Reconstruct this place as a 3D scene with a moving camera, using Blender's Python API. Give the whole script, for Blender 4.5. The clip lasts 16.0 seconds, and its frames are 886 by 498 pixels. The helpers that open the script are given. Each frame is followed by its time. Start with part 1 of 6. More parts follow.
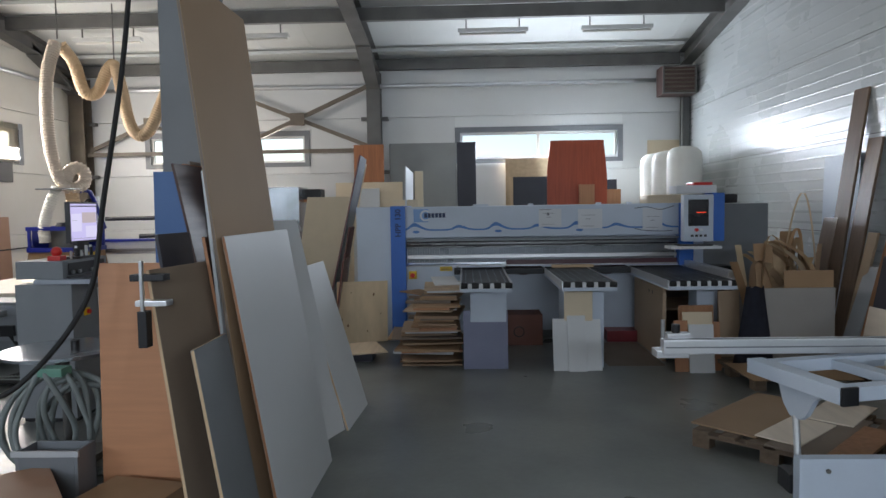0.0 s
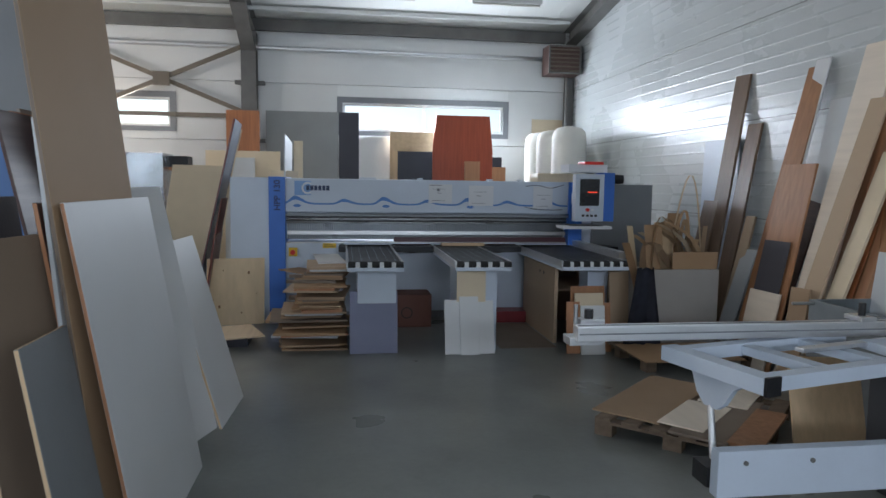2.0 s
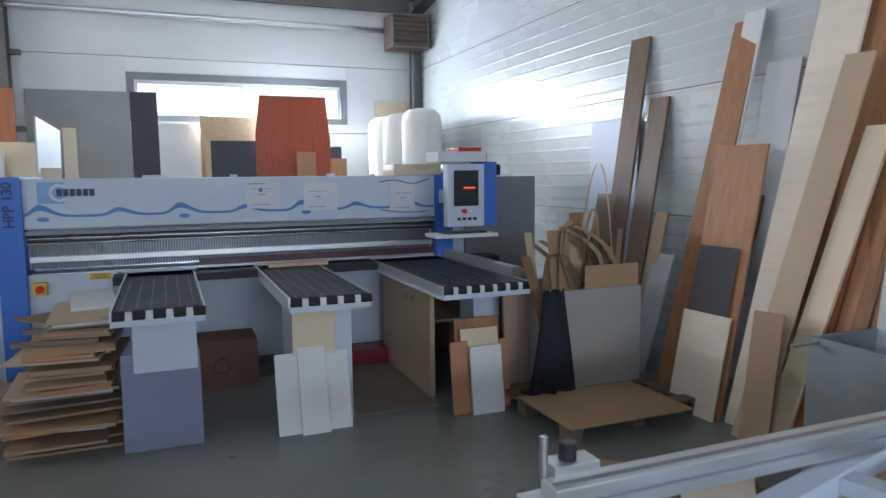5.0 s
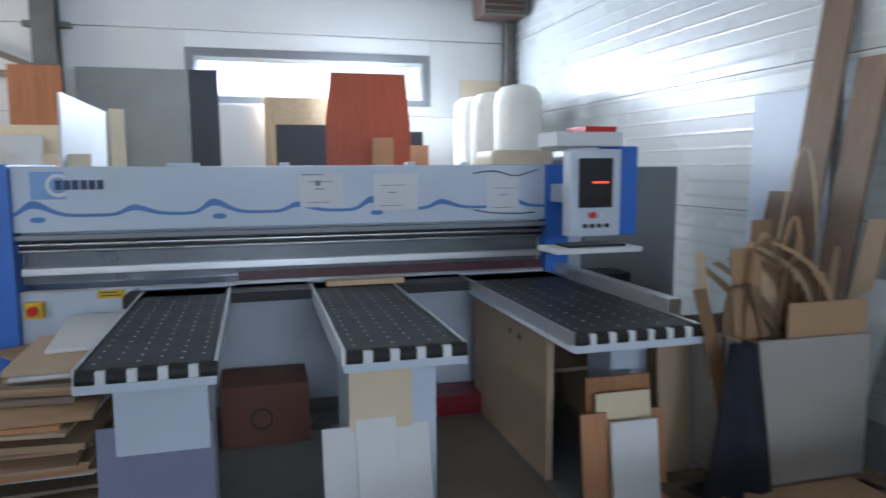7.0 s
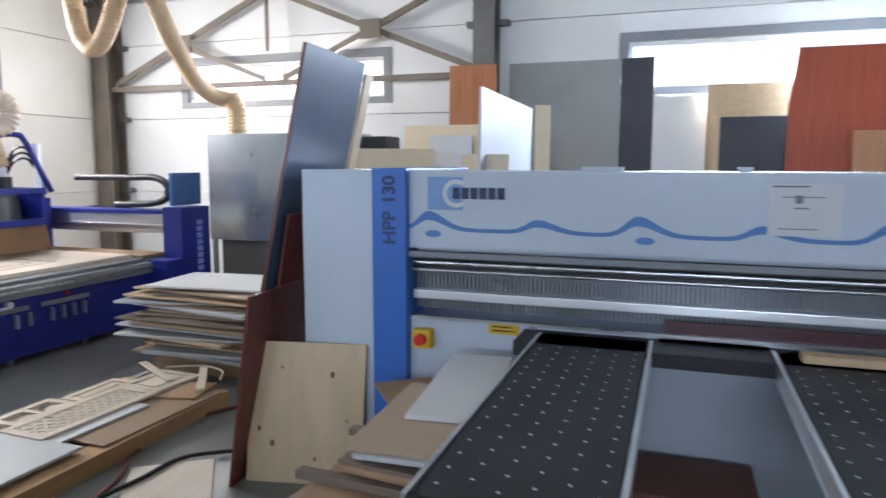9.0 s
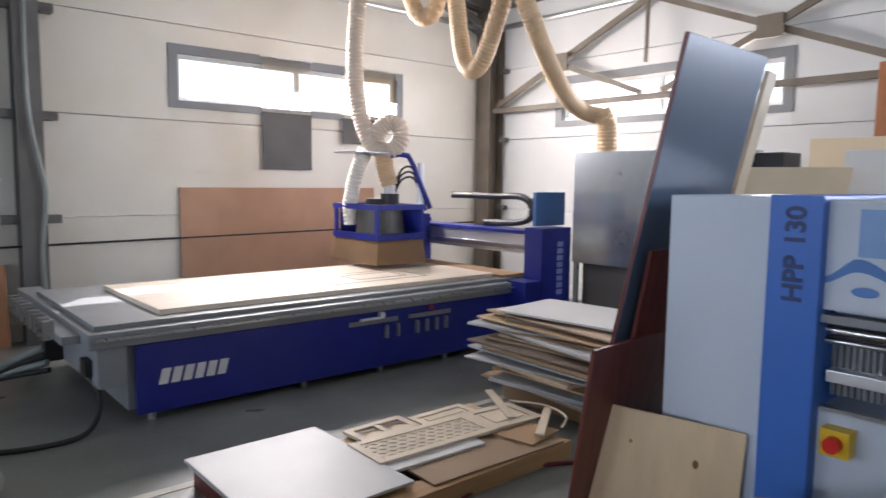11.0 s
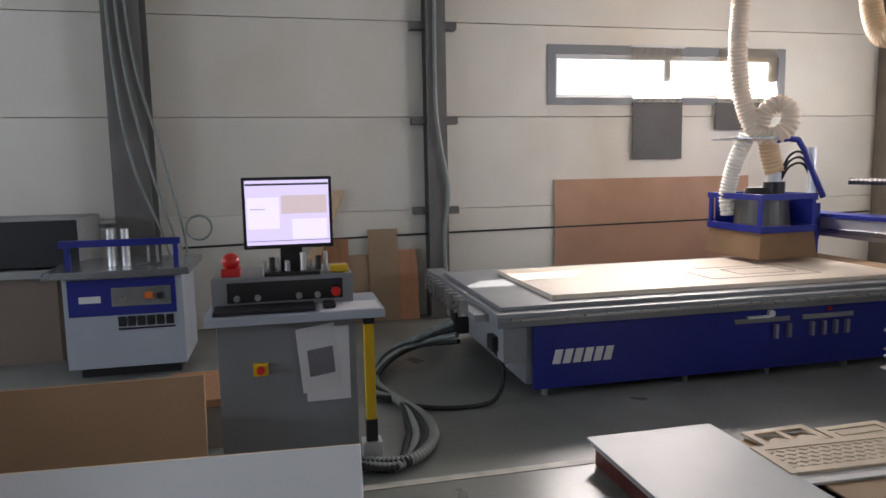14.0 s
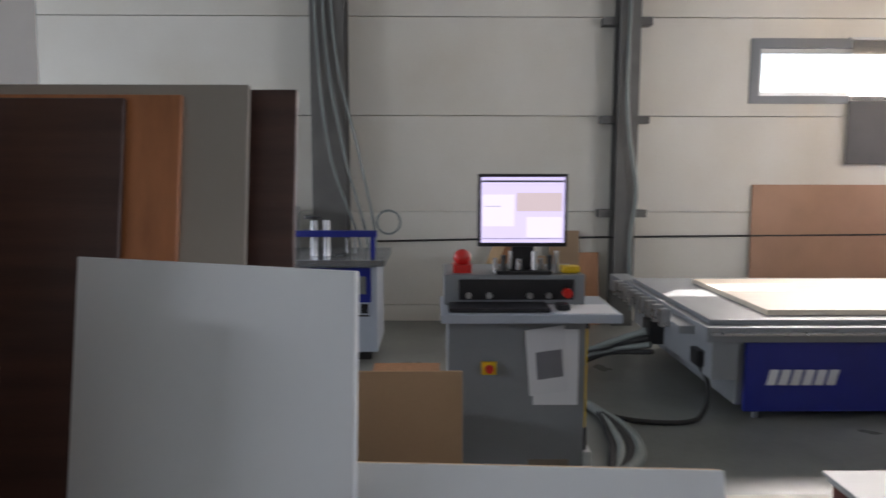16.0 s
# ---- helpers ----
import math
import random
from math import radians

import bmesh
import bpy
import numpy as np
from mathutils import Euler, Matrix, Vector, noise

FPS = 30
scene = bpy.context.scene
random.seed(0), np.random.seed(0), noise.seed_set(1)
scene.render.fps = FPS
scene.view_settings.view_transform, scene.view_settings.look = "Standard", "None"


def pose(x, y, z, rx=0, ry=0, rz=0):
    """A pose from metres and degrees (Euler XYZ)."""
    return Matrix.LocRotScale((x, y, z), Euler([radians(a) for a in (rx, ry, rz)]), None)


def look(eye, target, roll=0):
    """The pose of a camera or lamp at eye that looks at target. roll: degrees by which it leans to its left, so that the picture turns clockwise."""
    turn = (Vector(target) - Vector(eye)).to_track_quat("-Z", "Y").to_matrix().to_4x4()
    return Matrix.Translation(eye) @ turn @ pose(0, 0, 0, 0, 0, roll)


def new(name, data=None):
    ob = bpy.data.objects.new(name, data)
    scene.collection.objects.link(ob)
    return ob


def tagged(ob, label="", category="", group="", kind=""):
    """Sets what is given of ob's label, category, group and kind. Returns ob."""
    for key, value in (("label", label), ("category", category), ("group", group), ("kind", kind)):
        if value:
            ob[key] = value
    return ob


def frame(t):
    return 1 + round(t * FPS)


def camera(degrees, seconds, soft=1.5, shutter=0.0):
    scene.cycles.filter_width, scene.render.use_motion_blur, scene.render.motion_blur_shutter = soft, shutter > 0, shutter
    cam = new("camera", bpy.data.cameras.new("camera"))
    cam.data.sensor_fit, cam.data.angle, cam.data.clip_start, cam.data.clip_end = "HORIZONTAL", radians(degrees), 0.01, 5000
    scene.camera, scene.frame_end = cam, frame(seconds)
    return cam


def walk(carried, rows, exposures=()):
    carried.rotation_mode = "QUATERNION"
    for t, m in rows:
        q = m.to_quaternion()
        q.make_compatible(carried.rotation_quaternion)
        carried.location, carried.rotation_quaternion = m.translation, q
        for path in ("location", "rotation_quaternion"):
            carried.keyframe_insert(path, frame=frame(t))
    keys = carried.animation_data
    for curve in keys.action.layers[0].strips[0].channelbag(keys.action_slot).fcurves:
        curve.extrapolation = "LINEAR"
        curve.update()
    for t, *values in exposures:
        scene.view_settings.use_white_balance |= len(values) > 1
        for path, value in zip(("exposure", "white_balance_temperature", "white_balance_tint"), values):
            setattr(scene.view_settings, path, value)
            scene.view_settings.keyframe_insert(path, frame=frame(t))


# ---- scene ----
cam = camera(65.8, 16.0, shutter=0.4)
EXPO = [(0.0, 0.30, 6150, 12), (2.0, 0.52, 6050, 12), (3.5, 0.76, 5900, 11), (6.5, 1.10, 5800, 12), (7.5, 1.08, 5750, 12), (9.5, 1.27, 5800, 15), (10.2, 1.18, 5900, 18), (12.4, 0.74, 6280, 18), (14.0, 0.70, 6300, 18), (16.0, 0.82, 6320, 17)]
PATH = [
    (0, (0.219, -0.38, 1.712), (0.148, 1.615, 1.59), -0.9),
    (0.5, (0.195, -0.34, 1.695), (0.133, 1.656, 1.583), -0.7),
    (1, (0.182, -0.273, 1.681), (0.188, 1.724, 1.566), -0.4),
    (1.5, (0.112, -0.106, 1.709), (0.306, 1.878, 1.556), -0.5),
    (2, (0.094, 0.107, 1.679), (0.385, 2.077, 1.489), 0.8),
    (2.5, (0.141, 0.378, 1.683), (0.431, 2.345, 1.463), 1.8),
    (3, (0.166, 0.725, 1.674), (0.62, 2.66, 1.45), -0.2),
    (3.5, (0.151, 1.08, 1.677), (0.881, 2.929, 1.455), -1.0),
    (4, (0.253, 1.444, 1.666), (1.015, 3.282, 1.463), -0.2),
    (4.2, (0.306, 1.587, 1.679), (1.028, 3.441, 1.478), -0.1),
    (6.5, (0.755, 3.381, 1.72), (1.545, 5.203, 1.481), -1.9),
    (7, (0.843, 3.762, 1.706), (1.369, 5.677, 1.468), -0.3),
    (7.5, (0.896, 4.146, 1.712), (1.197, 6.106, 1.456), 0.2),
    (8, (0.864, 4.521, 1.724), (1.021, 6.498, 1.463), 0.5),
    (8.5, (0.847, 4.819, 1.74), (0.621, 6.789, 1.481), 0.3),
    (9, (0.767, 5.119, 1.747), (0.119, 6.996, 1.505), 0.1),
    (9.5, (0.604, 5.424, 1.749), (-0.196, 7.243, 1.525), -0.6),
    (10, (0.493, 5.687, 1.738), (-0.594, 7.352, 1.524), -0.7),
    (10.2, (0.441, 5.769, 1.742), (-0.754, 7.36, 1.535), -0.2),
    (12.3, (0.392, 5.751, 1.826), (-1.389, 6.638, 1.624), -0.6),
    (12.5, (0.397, 5.711, 1.832), (-1.411, 6.543, 1.629), -0.7),
    (13, (0.388, 5.61, 1.834), (-1.486, 6.276, 1.622), -0.1),
    (13.5, (0.344, 5.473, 1.829), (-1.584, 5.955, 1.603), -0.8),
    (14, (0.337, 5.372, 1.828), (-1.6, 5.813, 1.595), -1.1),
    (14.5, (0.344, 5.279, 1.835), (-1.602, 5.681, 1.613), -1.1),
    (15, (0.338, 5.17, 1.839), (-1.621, 5.511, 1.619), -0.6),
    (15.5, (0.312, 5.081, 1.838), (-1.657, 5.347, 1.609), 0.3),
    (16, (0.181, 4.962, 1.817), (-1.805, 4.986, 1.59), 0.1),
]
walk(cam, [(t, look(eye, target, roll)) for t, eye, target, roll in PATH], EXPO)

# ---- world, sun, window light ----
SUN_DIR = Vector((0.62, -0.50, -0.62)).normalized()
world = bpy.data.worlds.new("sky")
scene.world = world
world.use_nodes = True
wn = world.node_tree.nodes
sky = wn.new("ShaderNodeTexSky")
sky.sky_type = 'NISHITA'
sky.sun_disc = False
sky.sun_elevation = math.asin(-SUN_DIR.z)
sky.sun_rotation = math.atan2(-SUN_DIR.x, -SUN_DIR.y)
world.node_tree.links.new(sky.outputs[0], wn["Background"].inputs[0])
wn["Background"].inputs[1].default_value = 0.15
sun = new("sun", bpy.data.lights.new("sun", 'SUN'))
sun.data.energy, sun.data.angle, sun.data.color = 5.0, radians(0.6), (1.0, 0.94, 0.84)
sun.matrix_world = look((0, 0, 20), Vector((0, 0, 20)) + SUN_DIR)


def window_light(eye, target, w, h, power, col=(0.86, 0.93, 1.0)):
    d = bpy.data.lights.new("window_light", 'AREA')
    d.shape, d.size, d.size_y, d.energy, d.color = 'RECTANGLE', w, h, power, col
    new("window_light", d).matrix_world = look(eye, target)


window_light((1.72, 13.97, 2.99), (1.72, 10, 2.3), 3.2, 0.6, 190)
window_light((-4.8, 13.97, 2.99), (-4.8, 10, 2.3), 3.2, 0.6, 65, (1.0, 0.94, 0.86))
window_light((-7.97, 10.4, 2.97), (-4, 10.4, 2.3), 3.2, 0.6, 190, (1.0, 0.93, 0.84))
# These three lamps stand in unseen windows, assumed for light on the saw's front.
window_light((-7.97, -2.5, 2.97), (-4, -2.5, 2.3), 3.2, 0.6, 110)
window_light((-4.8, -5.97, 2.99), (-4.8, -2, 2.3), 3.2, 0.6, 85)
window_light((1.72, -5.97, 2.99), (1.72, -2, 2.3), 3.2, 0.6, 140)


# ---- materials ----
def mat(name, col, rough=0.6, metal=0.0, var=0.12, scale=3.0, fine=60.0, bump=0.08, stretch=(1, 1, 1), rnd=0.06, col2=None, spec=0.5):
    m = bpy.data.materials.new(name)
    m.use_nodes = True
    n, l = m.node_tree.nodes, m.node_tree.links
    b = n["Principled BSDF"]
    b.inputs["Metallic"].default_value = metal
    b.inputs["Specular IOR Level"].default_value = spec
    tc, mp = n.new("ShaderNodeTexCoord"), n.new("ShaderNodeMapping")
    mp.inputs["Scale"].default_value = stretch
    l.new(tc.outputs["Object"], mp.inputs["Vector"])
    oi = n.new("ShaderNodeObjectInfo")
    off = n.new("ShaderNodeVectorMath")
    off.operation = 'SCALE'
    off.inputs[0].default_value = (7.3, 5.1, 9.7)
    l.new(oi.outputs["Random"], off.inputs["Scale"])
    l.new(off.outputs[0], mp.inputs["Location"])
    big, small = n.new("ShaderNodeTexNoise"), n.new("ShaderNodeTexNoise")
    big.inputs["Scale"].default_value, big.inputs["Detail"].default_value = scale, 5
    small.inputs["Scale"].default_value, small.inputs["Detail"].default_value = fine, 3
    l.new(mp.outputs[0], big.inputs["Vector"])
    l.new(mp.outputs[0], small.inputs["Vector"])
    ramp = n.new("ShaderNodeMix")
    ramp.data_type = 'RGBA'
    c2 = col2 or tuple(c * (1 - 2.2 * var) for c in col)
    ramp.inputs[6].default_value, ramp.inputs[7].default_value = (*col, 1), (*c2, 1)
    add = n.new("ShaderNodeMath")
    add.operation = 'MULTIPLY_ADD'
    add.inputs[1].default_value = 0.35
    l.new(small.outputs[0], add.inputs[0])
    sub = n.new("ShaderNodeMapRange")
    sub.inputs[1].default_value, sub.inputs[2].default_value = 0.35, 0.72
    l.new(big.outputs[0], sub.inputs[0])
    mul = n.new("ShaderNodeMath")
    mul.operation = 'MULTIPLY'
    mul.inputs[1].default_value = 0.65
    l.new(sub.outputs[0], mul.inputs[0])
    l.new(mul.outputs[0], add.inputs[2])
    l.new(add.outputs[0], ramp.inputs[0])
    hsv = n.new("ShaderNodeHueSaturation")
    vr = n.new("ShaderNodeMapRange")
    vr.inputs[3].default_value, vr.inputs[4].default_value = 1 - rnd, 1 + rnd
    l.new(oi.outputs["Random"], vr.inputs[0])
    l.new(vr.outputs[0], hsv.inputs["Value"])
    l.new(ramp.outputs[2], hsv.inputs["Color"])
    l.new(hsv.outputs[0], b.inputs["Base Color"])
    rr = n.new("ShaderNodeMapRange")
    rr.inputs[3].default_value, rr.inputs[4].default_value = max(0.04, rough - 0.08), min(1, rough + 0.1)
    l.new(big.outputs[0], rr.inputs[0])
    l.new(rr.outputs[0], b.inputs["Roughness"])
    if bump:
        bp = n.new("ShaderNodeBump")
        bp.inputs["Strength"].default_value, bp.inputs["Distance"].default_value = bump, 0.01
        l.new(small.outputs[0], bp.inputs["Height"])
        l.new(bp.outputs[0], b.inputs["Normal"])
    return m


def glow(name, col, strength):
    m = bpy.data.materials.new(name)
    m.use_nodes = True
    b = m.node_tree.nodes["Principled BSDF"]
    b.inputs["Base Color"].default_value = (*[c * 0.2 for c in col], 1)
    b.inputs["Emission Color"].default_value = (*col, 1)
    b.inputs["Emission Strength"].default_value = strength
    b.inputs["Roughness"].default_value = 0.25
    return m


def glass(name, rough=0.02, tint=(0.95, 0.97, 0.97)):
    m = bpy.data.materials.new(name)
    m.use_nodes = True
    b = m.node_tree.nodes["Principled BSDF"]
    b.inputs["Base Color"].default_value = (*tint, 1)
    b.inputs["Transmission Weight"].default_value = 1.0
    b.inputs["Roughness"].default_value = rough
    b.inputs["IOR"].default_value = 1.05
    return m


V = (9, 9, 0.55)      # upright grain
HX = (0.55, 9, 9)     # grain along x
HY = (9, 0.55, 9)     # grain along y
CONC = mat("concrete_floor", (0.225, 0.235, 0.22), 0.30, 0, 0.16, 1.1, 26, 0.04, col2=(0.115, 0.122, 0.115))
WALLP = mat("white_wall_panel", (0.74, 0.75, 0.74), 0.42, 0, 0.05, 0.8, 40, 0.02)
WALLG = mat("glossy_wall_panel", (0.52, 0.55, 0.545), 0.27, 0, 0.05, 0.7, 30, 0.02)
WALLL = mat("cream_wall_panel", (0.74, 0.72, 0.66), 0.45, 0, 0.07, 0.8, 40, 0.02, col2=(0.62, 0.58, 0.50))
CEIL = mat("ceiling_sheet", (0.72, 0.73, 0.70), 0.5, 0, 0.06, 1, 30, 0.02)
STEEL = mat("painted_steel_grey", (0.16, 0.155, 0.145), 0.5, 0.1, 0.15, 3, 60, 0.05)
STEELB = mat("painted_steel_brown", (0.20, 0.165, 0.125), 0.55, 0.05, 0.18, 3, 60, 0.05)
FRAME = mat("window_frame_grey", (0.20, 0.21, 0.225), 0.45, 0, 0.06)
PIPE = mat("white_pipe", (0.72, 0.73, 0.71), 0.35, 0, 0.06)
GLASS = glass("window_glass")
GREYP = mat("machine_grey", (0.58, 0.645, 0.735), 0.42, 0, 0.06, 2, 50, 0.03)
GREYD = mat("console_grey", (0.235, 0.25, 0.265), 0.45, 0, 0.08, 2, 60, 0.04)
BLUE = mat("machine_blue", (0.045, 0.17, 0.60), 0.4, 0, 0.07)
NAVY = mat("cnc_blue", (0.012, 0.022, 0.24), 0.38, 0, 0.1)
STEELM = mat("bright_steel", (0.55, 0.56, 0.57), 0.28, 1.0, 0.12, 4, 80, 0.03, (0.5, 6, 6))
ALU = mat("aluminium", (0.74, 0.75, 0.76), 0.33, 0.85, 0.07, 4, 80, 0.02, (0.5, 8, 8))
GALV = mat("galvanised_sheet", (0.46, 0.50, 0.54), 0.24, 0.8, 0.22, 2, 30, 0.03)
BLACK = mat("black_plastic", (0.014, 0.014, 0.016), 0.4, 0, 0.1)
RUBBER = mat("black_rubber", (0.02, 0.02, 0.02), 0.7, 0, 0.1)
TABLE = mat("black_table_top", (0.026, 0.027, 0.031), 0.46, 0, 0.2, 3, 120, 0.06, spec=0.35)
CURTAIN = mat("brown_plastic_curtain", (0.10, 0.035, 0.045), 0.3, 0, 0.2)
WHITEB = mat("white_laminate", (0.70, 0.705, 0.705), 0.5, 0, 0.03, 1.5, 50, 0.01)
LIGHTB = mat("light_grey_laminate", (0.54, 0.56, 0.575), 0.45, 0, 0.04)
CREAM = mat("cream_laminate", (0.72, 0.60, 0.42), 0.5, 0, 0.05)
MDF = mat("brown_mdf", (0.36, 0.245, 0.15), 0.7, 0, 0.07, 2, 150, 0.05)
MDFG = mat("grey_brown_mdf", (0.22, 0.17, 0.13), 0.65, 0, 0.08, 2, 150, 0.05)
GREYB = mat("grey_board", (0.22, 0.23, 0.24), 0.5, 0, 0.05)
GREYWALL = mat("grey_coated_board", (0.30, 0.31, 0.305), 0.55, 0, 0.05)
LILAC = mat("violet_grey_board", (0.20, 0.21, 0.31), 0.5, 0, 0.06)
DARKB = mat("anthracite_board", (0.03, 0.03, 0.042), 0.42, 0, 0.08)
BLUEB = mat("blue_board", (0.06, 0.15, 0.36), 0.45, 0, 0.06)
MDFM = mat("mid_brown_mdf", (0.28, 0.205, 0.145), 0.65, 0, 0.07, 2, 150, 0.04)
BINM = mat("bin_grey_paint", (0.24, 0.27, 0.29), 0.5, 0.1, 0.15, 2, 40, 0.04)
BINB = mat("grey_beige_bin_board", (0.37, 0.35, 0.325), 0.6, 0, 0.08, 2, 80, 0.03)
FRONTM = mat("routed_front_primer", (0.70, 0.60, 0.47), 0.55, 0, 0.06, 2, 60, 0.03)
DARKM = mat("dark_machine_paint", (0.035, 0.038, 0.045), 0.45, 0.1, 0.1)
EDGEG = mat("edge_machine_grey", (0.40, 0.44, 0.50), 0.42, 0, 0.08, 2, 50, 0.03)
OAKP = mat("yellow_timber", (0.50, 0.30, 0.13), 0.6, 0, 0.12, 3, 40, 0.05, HY)
# Beech with level grain, its colour lightened for the light on that face.
HBEECH = mat("lit_beech_laminate", (0.64, 0.31, 0.155), 0.5, 0, 0.07, 3, 40, 0.03, (0.6, 9, 9))
# Anthracite whose base colour is raised to blue for the sky reflected in it.
DARKT = mat("anthracite_with_sky_reflection", (0.09, 0.135, 0.21), 0.32, 0, 0.08)
TANP = mat("warm_tan_laminate", (0.41, 0.272, 0.158), 0.75, 0, 0.05, 1, 120, 0.02)
HOSEW = mat("pale_clear_hose", (0.74, 0.62, 0.50), 0.4, 0, 0.08, 3, 40, 0.02)
BEECH = mat("beech_wood", (0.52, 0.25, 0.125), 0.5, 0, 0.12, 3, 40, 0.04, V)
CHERRY = mat("cherry_wood", (0.42, 0.075, 0.025), 0.42, 0, 0.16, 3, 40, 0.03, V)
OAK = mat("orange_oak", (0.46, 0.17, 0.06), 0.45, 0, 0.18, 3, 40, 0.04, V)
BROWNW = mat("brown_wood", (0.40, 0.19, 0.085), 0.45, 0, 0.16, 3, 40, 0.04, V)
TAUPE = mat("taupe_plank", (0.22, 0.145, 0.095), 0.35, 0, 0.12, 3, 40, 0.04, V)
PINE = mat("pale_pine", (0.66, 0.47, 0.28), 0.55, 0, 0.1, 3, 40, 0.04, V)
PLY = mat("birch_plywood", (0.76, 0.58, 0.36), 0.55, 0, 0.13, 2, 40, 0.05, (4, 4, 1))
PLYW = mat("pale_birch_board", (0.78, 0.68, 0.56), 0.5, 0, 0.07, 2, 60, 0.03, HY)
PLYH = mat("birch_plywood_flat", (0.74, 0.58, 0.40), 0.55, 0, 0.1, 2, 40, 0.05, HY)
WENGE = mat("dark_wenge", (0.075, 0.032, 0.022), 0.45, 0, 0.25, 3, 40, 0.05, HY)
MAHOG = mat("mahogany_board", (0.18, 0.040, 0.032), 0.35, 0, 0.2, 3, 40, 0.03, V)
CARD = mat("cardboard", (0.42, 0.27, 0.15), 0.75, 0, 0.1, 2, 80, 0.06)
CARDD = mat("dark_cardboard", (0.20, 0.085, 0.06), 0.7, 0, 0.1)
GREIGE = mat("grey_beige_laminate", (0.30, 0.265, 0.225), 0.55, 0, 0.06, 2, 80, 0.03)
DKRED = mat("dark_red_plastic", (0.22, 0.012, 0.02), 0.4)
BLIND = mat("dark_blind_board", (0.09, 0.085, 0.085), 0.5)
TAN = mat("tan_board", (0.47, 0.35, 0.235), 0.6, 0, 0.05, 1, 120, 0.03)
PALLET = mat("pallet_wood", (0.19, 0.135, 0.09), 0.75, 0, 0.2, 3, 40, 0.08, HX)
HOSE = mat("cream_hose", (0.66, 0.47, 0.28), 0.5, 0, 0.1, 3, 40, 0.02)
HOSEG = mat("grey_hose", (0.24, 0.27, 0.26), 0.5, 0, 0.15)
PAPER = mat("paper", (0.72, 0.73, 0.75), 0.7, 0, 0.03)
INK = mat("grey_print", (0.20, 0.20, 0.22), 0.7, 0, 0.1)
YELLOW = mat("yellow_paint", (0.78, 0.50, 0.01), 0.45, 0, 0.08)
RED = mat("red_plastic", (0.62, 0.02, 0.015), 0.3, 0, 0.05)
ORANGE = mat("orange_plastic", (0.72, 0.17, 0.02), 0.4, 0, 0.05)
TANKM = mat("white_filter_cloth", (0.72, 0.70, 0.64), 0.6, 0, 0.05)
CHIPB = mat("pinkish_chipboard", (0.47, 0.27, 0.17), 0.6, 0, 0.08, 3, 160, 0.04)
CLOTH = mat("dark_blue_cloth", (0.06, 0.065, 0.09), 0.9, 0, 0.2, 6, 200, 0.2)
HEATM = mat("heater_brown", (0.10, 0.055, 0.045), 0.5, 0.2, 0.2)
OSB = mat("chipboard_strip", (0.60, 0.44, 0.27), 0.6, 0, 0.12, 14, 60, 0.06)
SCREEN = glow("monitor_picture", (0.74, 0.66, 1.0), 0.62)
SCREEN2 = glow("monitor_panel_beige", (0.85, 0.70, 0.70), 0.45)
SCREEN3 = glow("monitor_panel_white", (0.84, 0.78, 1.0), 0.66)
SCREEND = mat("dark_screen", (0.012, 0.014, 0.018), 0.15, 0, 0.1)
REDTXT = glow("red_screen_text", (1.0, 0.08, 0.03), 0.7)
PAINTL = mat("worn_floor_paint", (0.55, 0.53, 0.47), 0.5, 0, 0.2, 6, 60, 0.03)


# ---- mesh helpers ----
def obox(bm, o, ux, uy, uz, mi=0):
    o, ux, uy, uz = Vector(o), Vector(ux), Vector(uy), Vector(uz)
    v = [bm.verts.new(o + a * ux + b * uy + c * uz) for c in (0, 1) for b in (0, 1) for a in (0, 1)]
    fs = []
    for q in ((0, 2, 3, 1), (4, 5, 7, 6), (0, 1, 5, 4), (1, 3, 7, 5), (3, 2, 6, 7), (2, 0, 4, 6)):
        f = bm.faces.new([v[i] for i in q])
        f.material_index = mi
        fs.append(f)
    return fs


def box(bm, x0, x1, y0, y1, z0, z1, mi=0):
    return obox(bm, (x0, y0, z0), (x1 - x0, 0, 0), (0, y1 - y0, 0), (0, 0, z1 - z0), mi)


def bbox(*d, bevel=0.004):
    bm = bmesh.new()
    box(bm, *d)
    if bevel:
        bmesh.ops.bevel(bm, geom=bm.edges[:], offset=bevel, segments=2, affect='EDGES', profile=0.7)
    return bm


def many(*ds):
    bm = bmesh.new()
    for d in ds:
        box(bm, *d)
    return bm


def cyl(bm, p, q, r, r2=None, seg=16):
    p, q = Vector(p), Vector(q)
    m = Matrix.Translation((p + q) / 2) @ (q - p).to_track_quat("Z", "Y").to_matrix().to_4x4()
    bmesh.ops.create_cone(bm, cap_ends=True, segments=seg, radius1=r, radius2=r if r2 is None else r2, depth=(q - p).length, matrix=m)


def cbm(p, q, r, r2=None, seg=16):
    bm = bmesh.new()
    cyl(bm, p, q, r, r2, seg)
    return bm


def smooth_path(pts, n=10):
    pts = [Vector(p) for p in pts]
    e = [pts[0] * 2 - pts[1]] + pts + [pts[-1] * 2 - pts[-2]]
    out = []
    for i in range(1, len(e) - 2):
        a, b, c, d = e[i - 1:i + 3]
        for k in range(n):
            t = k / n
            out.append(0.5 * (2 * b + (c - a) * t + (2 * a - 5 * b + 4 * c - d) * t * t + (3 * b - a - 3 * c + d) * t ** 3))
    return out + [pts[-1]]


